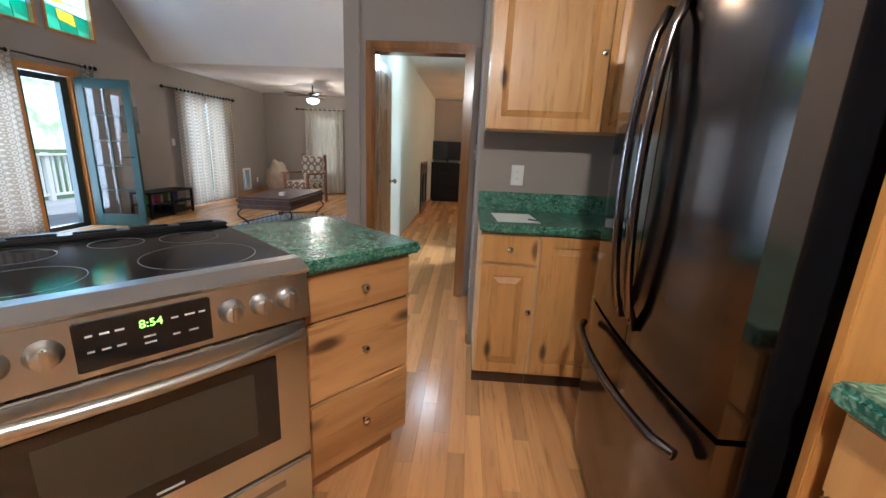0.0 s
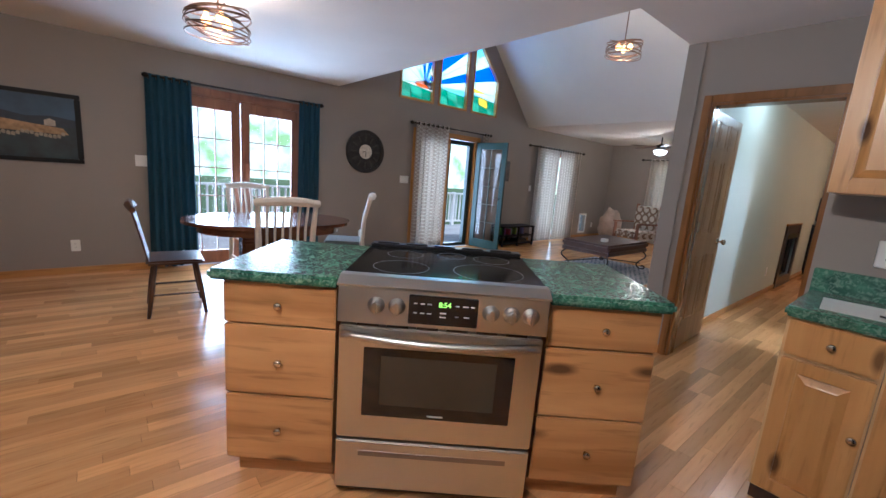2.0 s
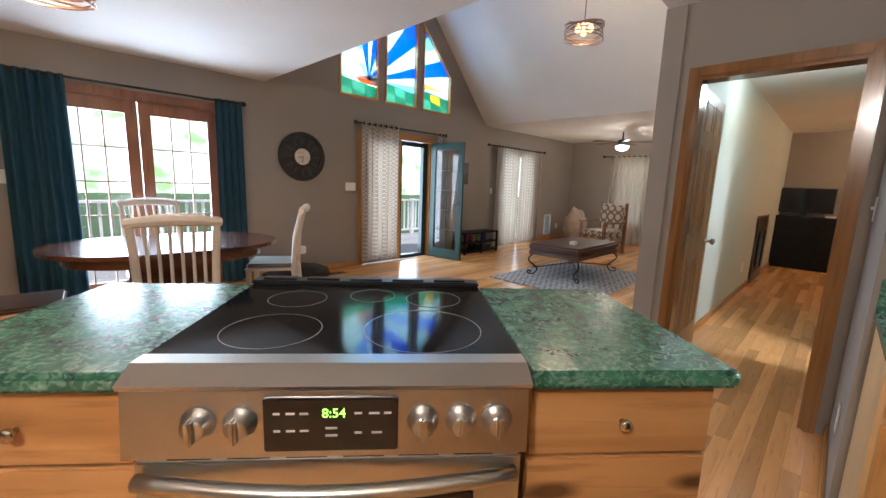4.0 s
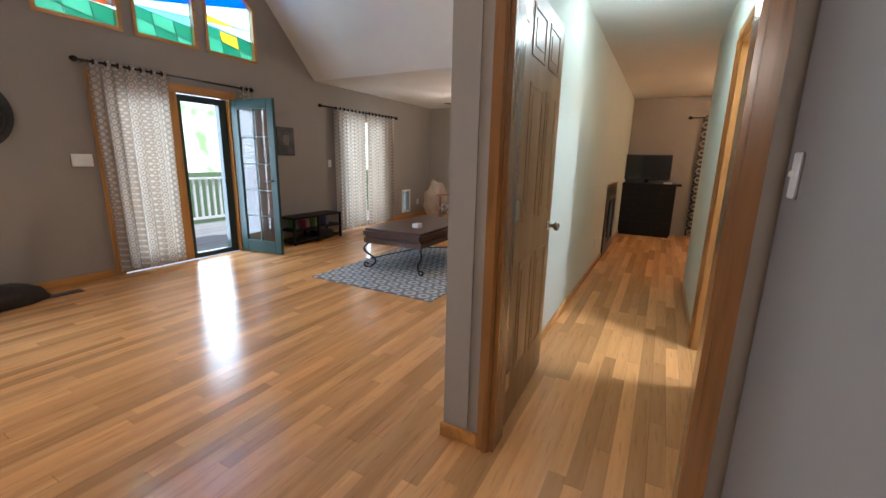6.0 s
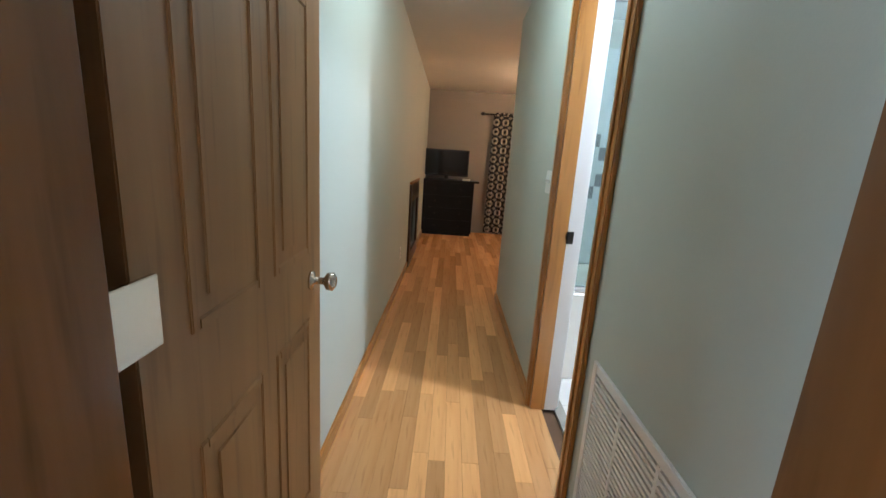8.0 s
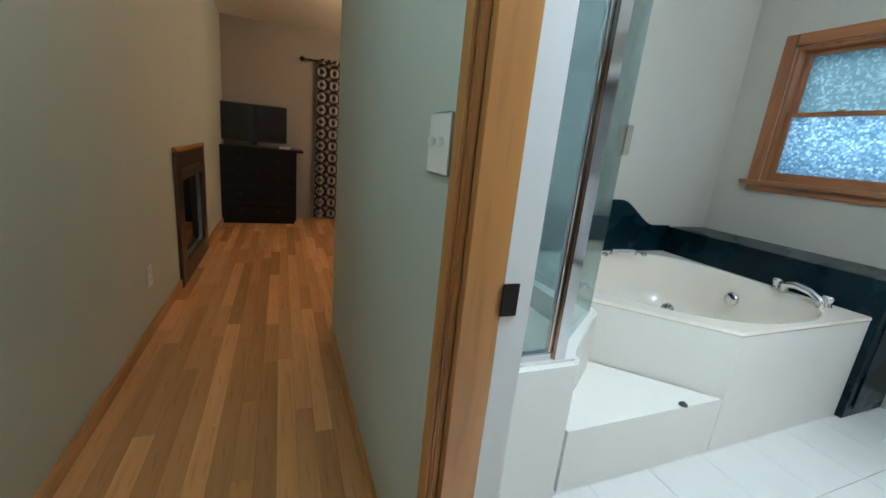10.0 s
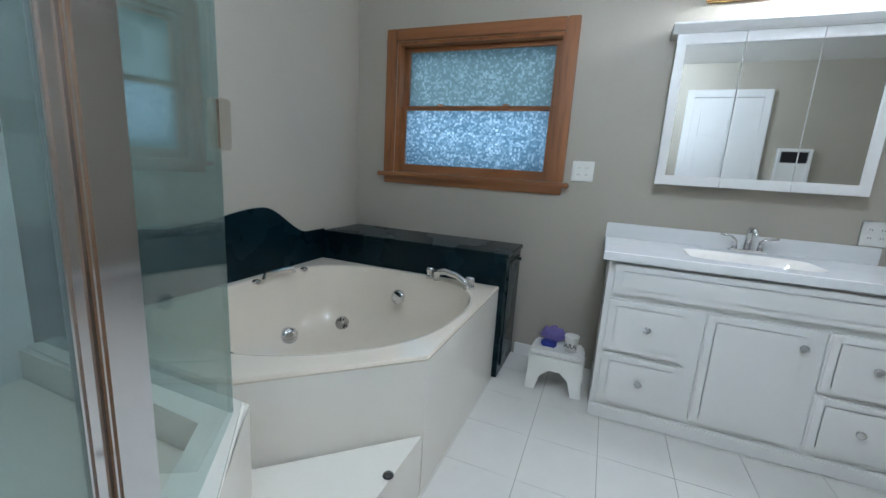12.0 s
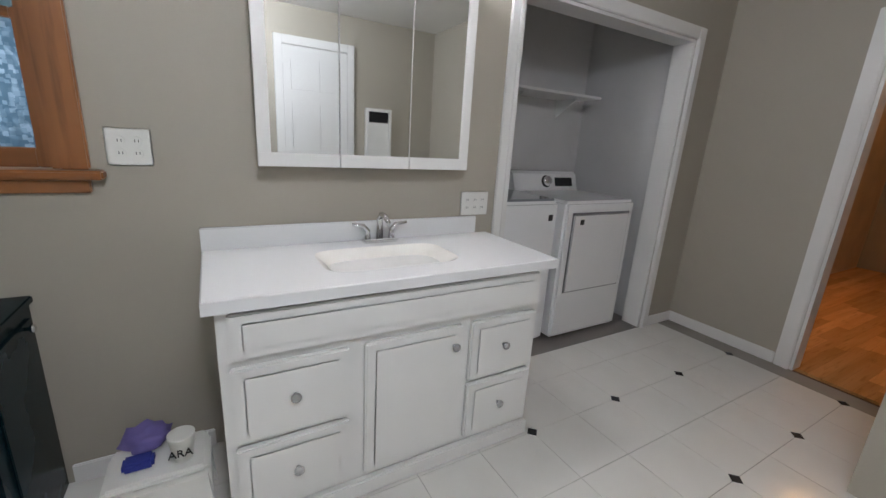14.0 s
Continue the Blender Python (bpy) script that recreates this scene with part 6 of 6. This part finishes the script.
for k, (a, b) in enumerate(((0.0, 0.294), (0.298, 0.592), (0.596, 0.89))):
    d = part("door", box(a, b, -0.103, -0.091, 0, 0.745, 0.001), WHITE, mc)
    f0, f1 = (0.045 if k == 0 else 0.0008), (0.045 if k == 2 else 0.0008)
    part("mirror", box(a + f0, b - f1, -0.1036, -0.1031, 0.05, 0.695), MIRROR, d)
    for c, e in ((0.0, 0.05), (0.695, 0.745)):
        part("rail", box(a, b, -0.110, -0.1032, c, e, 0.002), WHITE, d)
    if k != 1:
        part("stile", box(a, a + 0.042, -0.110, -0.1032, 0.05, 0.695, 0.002) if k == 0 else box(b - 0.042, b, -0.110, -0.1032, 0.05, 0.695, 0.002), WHITE, d)
vl = thing("vanity_lamp", pose(3.699, 4.35, 2.14), "brass vanity light bar with lit glass shades", "lamp")
part("bar", box(-0.03, -0.001, -0.40, 0.40, -0.04, 0.04, 0.008), plain("brass", (0.55, 0.38, 0.16), 0.25, 1.0), vl)
for y in (-0.30, 0.0, 0.30):
    part("shade", lathe([(0.0, 0.03), (0.03, 0.05), (0.08, 0.062), (0.10, 0.055)], (-0.6, 0, 0.8), (-0.05, y, 0.0), 18), BULBW, vl, "lit glass shade", True)
bb = thing("bath_ceiling_lamp", pose(1.75, 4.9, H), "square flush bathroom ceiling lamp, lit", "lamp")
part("diffuser", box(-0.16, 0.16, -0.16, 0.16, -0.05, -0.001, 0.012), BULBW, bb)

# stool with its things
so = thing("step_stool", pose(3.40, 5.235, 0, 0, 0, -90), "white plastic step stool with arched sides", "stool")
part("seat", box(-0.14, 0.14, -0.10, 0.10, 0.205, 0.235, 0.012), WPLAST, so)
arch = [(-0.155, 0), (-0.10, 0), (-0.075, 0.09), (-0.03, 0.13), (0.03, 0.13), (0.075, 0.09), (0.10, 0), (0.155, 0), (0.138, 0.206), (-0.138, 0.206)]
for y in (-0.115, 0.085):
    part("side", prism(arch, y, y + 0.028, "y"), WPLAST, so)
for x in (-0.15, 0.125):
    part("end", prism([(-0.087, 0.10), (0.085, 0.10), (0.085, 0.205), (-0.087, 0.205)], x, x + 0.022, "x"), WPLAST, so)
cup = thing("paper_cup", pose(3.37, 5.165, 0.2355), "white paper cup with bold black lettering", "cup")
part("wall", lathe([(0, 0.028), (0.09, 0.040), (0.093, 0.041), (0.0935, 0.036)], (0, 0, 1), (0, 0, 0), 24), WPLAST, cup, smooth=True)
text_part("lettering", "ARA", 0.036, pose(-0.036, 0.004, 0.042, 90 - 7, 0, -90), BLACK, cup, 0.002)
bm = bmesh.new()
bmesh.ops.create_icosphere(bm, subdivisions=3, radius=0.055)
for v in bm.verts:
    v.co = Vector((v.co.x * 0.95, v.co.y * 1.25, max(v.co.z * (0.75 + 4 * v.co.y), -0.03) + 0.03)) * (1 + 0.45 * noise.noise(v.co * 34))
cl = tagged(part("cleaning_cloth", bm, cloth("violet_cloth", (0.16, 0.13, 0.36), (0, 0, 0), thin=0), None, "", True), "crumpled violet cleaning cloth on the stool", "cloth")
cl.location = (3.47, 5.27, 0.245)
bo = tagged(part("blue_sponge", box(3.355, 3.41, 5.245, 5.33, 0.236, 0.268, 0.008), plain("blue_sponge_foam", (0.02, 0.03, 0.22), 0.8)), "dark blue sponge on the stool", "sponge")

# laundry closet
def washer(m, label, front_load):
    w = thing("clothes_dryer" if front_load else "washing_machine", m, label, "dryer" if front_load else "washer")
    part("body", box(0, 0.685, 0.015, 0.70, 0.02, 0.985, 0.02), ENAMEL, w)
    for x in (0.06, 0.625):
        for y in (0.08, 0.64):
            part("foot", tube([(x, y, 0.005), (x, y, 0.03)], 0.02, 8), BLACK, w)
    if front_load:
        d = part("door", box(0.07, 0.62, 0.002, 0.016, 0.36, 0.90, 0.012), ENAMEL, w)
        part("door_seam", box(0.062, 0.628, 0.010, 0.0155, 0.352, 0.910, 0.002), plain("seam_grey", (0.25, 0.25, 0.26), 0.4), w)
        part("badge", box(0.13, 0.165, 0.0, 0.0025, 0.83, 0.865, 0.0005), BLACK, d)
    else:
        part("lid", box(0.03, 0.655, 0.03, 0.52, 0.9855, 1.0, 0.006), plain("smoked_lid", (0.25, 0.26, 0.28), 0.1), w)
        part("badge", box(0.60, 0.635, 0.012, 0.0155, 0.86, 0.90, 0.0005), BLACK, w)
    c = part("console", prism([(0.56, 0.986), (0.60, 1.11), (0.64, 1.13), (0.70, 1.13), (0.70, 0.986)], 0.01, 0.675, "x"), ENAMEL, w)
    part("dial", lathe([(0, 0.042), (0.02, 0.04), (0.03, 0.03)], (0, -1, 0.32), (0.34, 0.578, 1.055), 22), CHROME, c, smooth=True)
    part("dial_face", lathe([(0, 0.048), (0.004, 0.048)], (0, -1, 0.32), (0.34, 0.583, 1.053), 22), BLACK, c)
    o = part("display", box(0.43, 0.62, -0.002, 0.002, -0.035, 0.035, 0.001), BLACKG, c)
    o.matrix_local = pose(0, 0.577, 1.05, -17, 0, 0)
    return w


washer(pose(3.79, 3.045, 0.004, 0, 0, -90), "white front-panel clothes dryer in the closet", True)
washer(pose(3.82, 3.765, 0.004, 0, 0, -90), "white top-loading washing machine in the closet", False)
sf = thing("closet_shelf", pose(0, 0, 0), "white wire-edged closet shelf on brackets", "shelf")
part("board", box(4.28, 4.618, 2.32, 3.775, 1.70, 1.718, 0.003), WHITE, sf)
for y in (2.45, 3.0, 3.55):
    part("bracket", prism([(4.40, 1.699), (4.617, 1.699), (4.617, 1.56)], y, y + 0.012, "y"), WHITE, sf)
wd = thing("white_door", pose(0.9925, 4.44, 0, 0, 0, 90), "closed white six-panel door in white casing", "door")
part("leaf", box(-0.67, -0.07, -0.02, -0.001, 0.01, 2.08, 0.003), WHITE, wd)
for x0, x1 in ((-0.60, -0.40), (-0.34, -0.14)):
    for z0, z1 in ((0.24, 0.80), (0.98, 1.58), (1.70, 1.96)):
        part("panel", box(x0, x1, -0.026, -0.0195, z0, z1, 0.005), WHITE, wd)
for x0, x1, z0, z1 in ((-0.74, -0.67, 0, 2.16), (-0.07, 0.0, 0, 2.16), (-0.67, -0.07, 2.085, 2.16)):
    part("casing", box(x0, x1, -0.030, -0.001, z0, z1, 0.004), WHITE, wd)
wh = thing("wall_heater", pose(0.9925, 3.44, 1.0, 0, 0, 90), "white framed wall heater with a dark top grille", "heater")
for x0, x1, z0, z1 in ((-0.14, -0.11, 0, 0.60), (0.11, 0.14, 0, 0.60), (-0.11, 0.11, 0, 0.03), (-0.11, 0.11, 0.57, 0.60)):
    part("frame", box(x0, x1, -0.05, -0.001, z0, z1, 0.004), WHITE, wh)
part("front", box(-0.11, 0.11, -0.035, -0.001, 0.03, 0.46, 0.003), WPLAST, wh)
part("grille", box(-0.11, 0.11, -0.030, -0.001, 0.465, 0.57, 0.003), BLACK, wh)
# store room past the open doorway
tagged(part("store_shelf", box(3.35, 3.698, 0.2, 1.6, 1.45, 1.48, 0.004), OAKH), "wooden store room shelf", "shelf")
sk = tagged(part("dark_bag", prism([(3.38, 0.02), (3.66, 0.02), (3.60, 0.40), (3.52, 0.48), (3.44, 0.36)], 0.9, 1.15, "y"), BLACK), "dark bag standing on the store room floor", "bag")
sk.location.z = -0.02


# ---- floor boards and tiles, last ----
rnd = random.Random(5)
BW = 0.072
lengths = (0.45, 0.7, 0.95, 1.25)
board_mesh = {}
for L in lengths:
    bm = box(0.0004, BW - 0.0004, 0.0006, L - 0.0006, -0.018, 0.0)
    me = bpy.data.meshes.new("board")
    bm.to_mesh(me)
    bm.free()
    me.materials.append(PLANK1)
    board_mesh[L] = me
floor_near = structure(part("floor", box(-0.3, 0.9, 1.9, 2.0, -0.0189, -0.0185), GAP), "honey oak strip floor boards running down the hall", "floor")
verts, faces, near = [], [], 0
x = -4.41
while x < 3.83:
    y = -2.5 - rnd.random() * 0.9
    while y < 10.55:
        L = rnd.choice(lengths)
        x1 = min(x + BW, 3.84)
        y0, y1 = max(y, -2.5), min(y + L, 10.55)
        if x > 0.86:
            limit = 1.74 if x > 2.15 else 2.69
            if y0 < limit:
                y1 = min(y1, limit)
            elif y1 > 6.97:
                y0 = max(y0, 6.97)
            else:
                y0 = y1
        if y1 - y0 < 0.02:
            pass
        elif near < 300 and -0.15 < x < 0.8 and 1.2 < y < 8.5:
            ob = new("board", board_mesh[L])
            ob.location = (x, y, 0)
            ob.parent = floor_near
            near += 1
        else:
            n = len(verts)
            for zz in (-0.018, 0.0):
                verts += [(x + 0.0004, y0 + 0.0006, zz), (x1 - 0.0004, y0 + 0.0006, zz), (x1 - 0.0004, y1 - 0.0006, zz), (x + 0.0004, y1 - 0.0006, zz)]
            faces += [tuple(n + i for i in q) for q in ((4, 5, 6, 7), (0, 1, 5, 4), (1, 2, 6, 5), (2, 3, 7, 6), (3, 0, 4, 7))]
        y += L
    x += BW
me = bpy.data.meshes.new("floor_boards")
me.from_pydata(verts, [], faces)
me.materials.append(PLANK2)
tagged(new("floor_boards", me), "honey oak strip floor boards of the living room", "floor", kind="stuff")
T = 0.302
bm = box(0.0012, T - 0.0012, 0.0012, T - 0.0012, -0.008, 0.0)
me = bpy.data.meshes.new("tile")
bm.to_mesh(me)
bm.free()
me.materials.append(TILE)
bm = prism([(0.030, 0), (0, 0.030), (-0.030, 0), (0, -0.030)], -0.004, 0.0012)
dia = bpy.data.meshes.new("diamond")
bm.to_mesh(dia)
bm.free()
dia.materials.append(BLKTILE)
for i in range(-8, 2):
    for j in range(-12, 4):
        x0, y0 = 3.155 + i * T, 4.98 + j * T
        if x0 < 0.97 or x0 > 3.7 or y0 < 1.75 or y0 > 5.6 or (x0 < 2.2 and y0 < 2.5):
            continue
        ob = new("tile", me)
        ob.location, ob.parent = (x0, y0, 0), bath_floor
        if i % 2 == 0 and j % 2 == 0 and y0 < 5.4 and not (x0 > 3.0 and y0 > 4.0):
            ob = new("diamond_tile", dia)
            ob.location, ob.parent = (x0, y0, 0), bath_floor
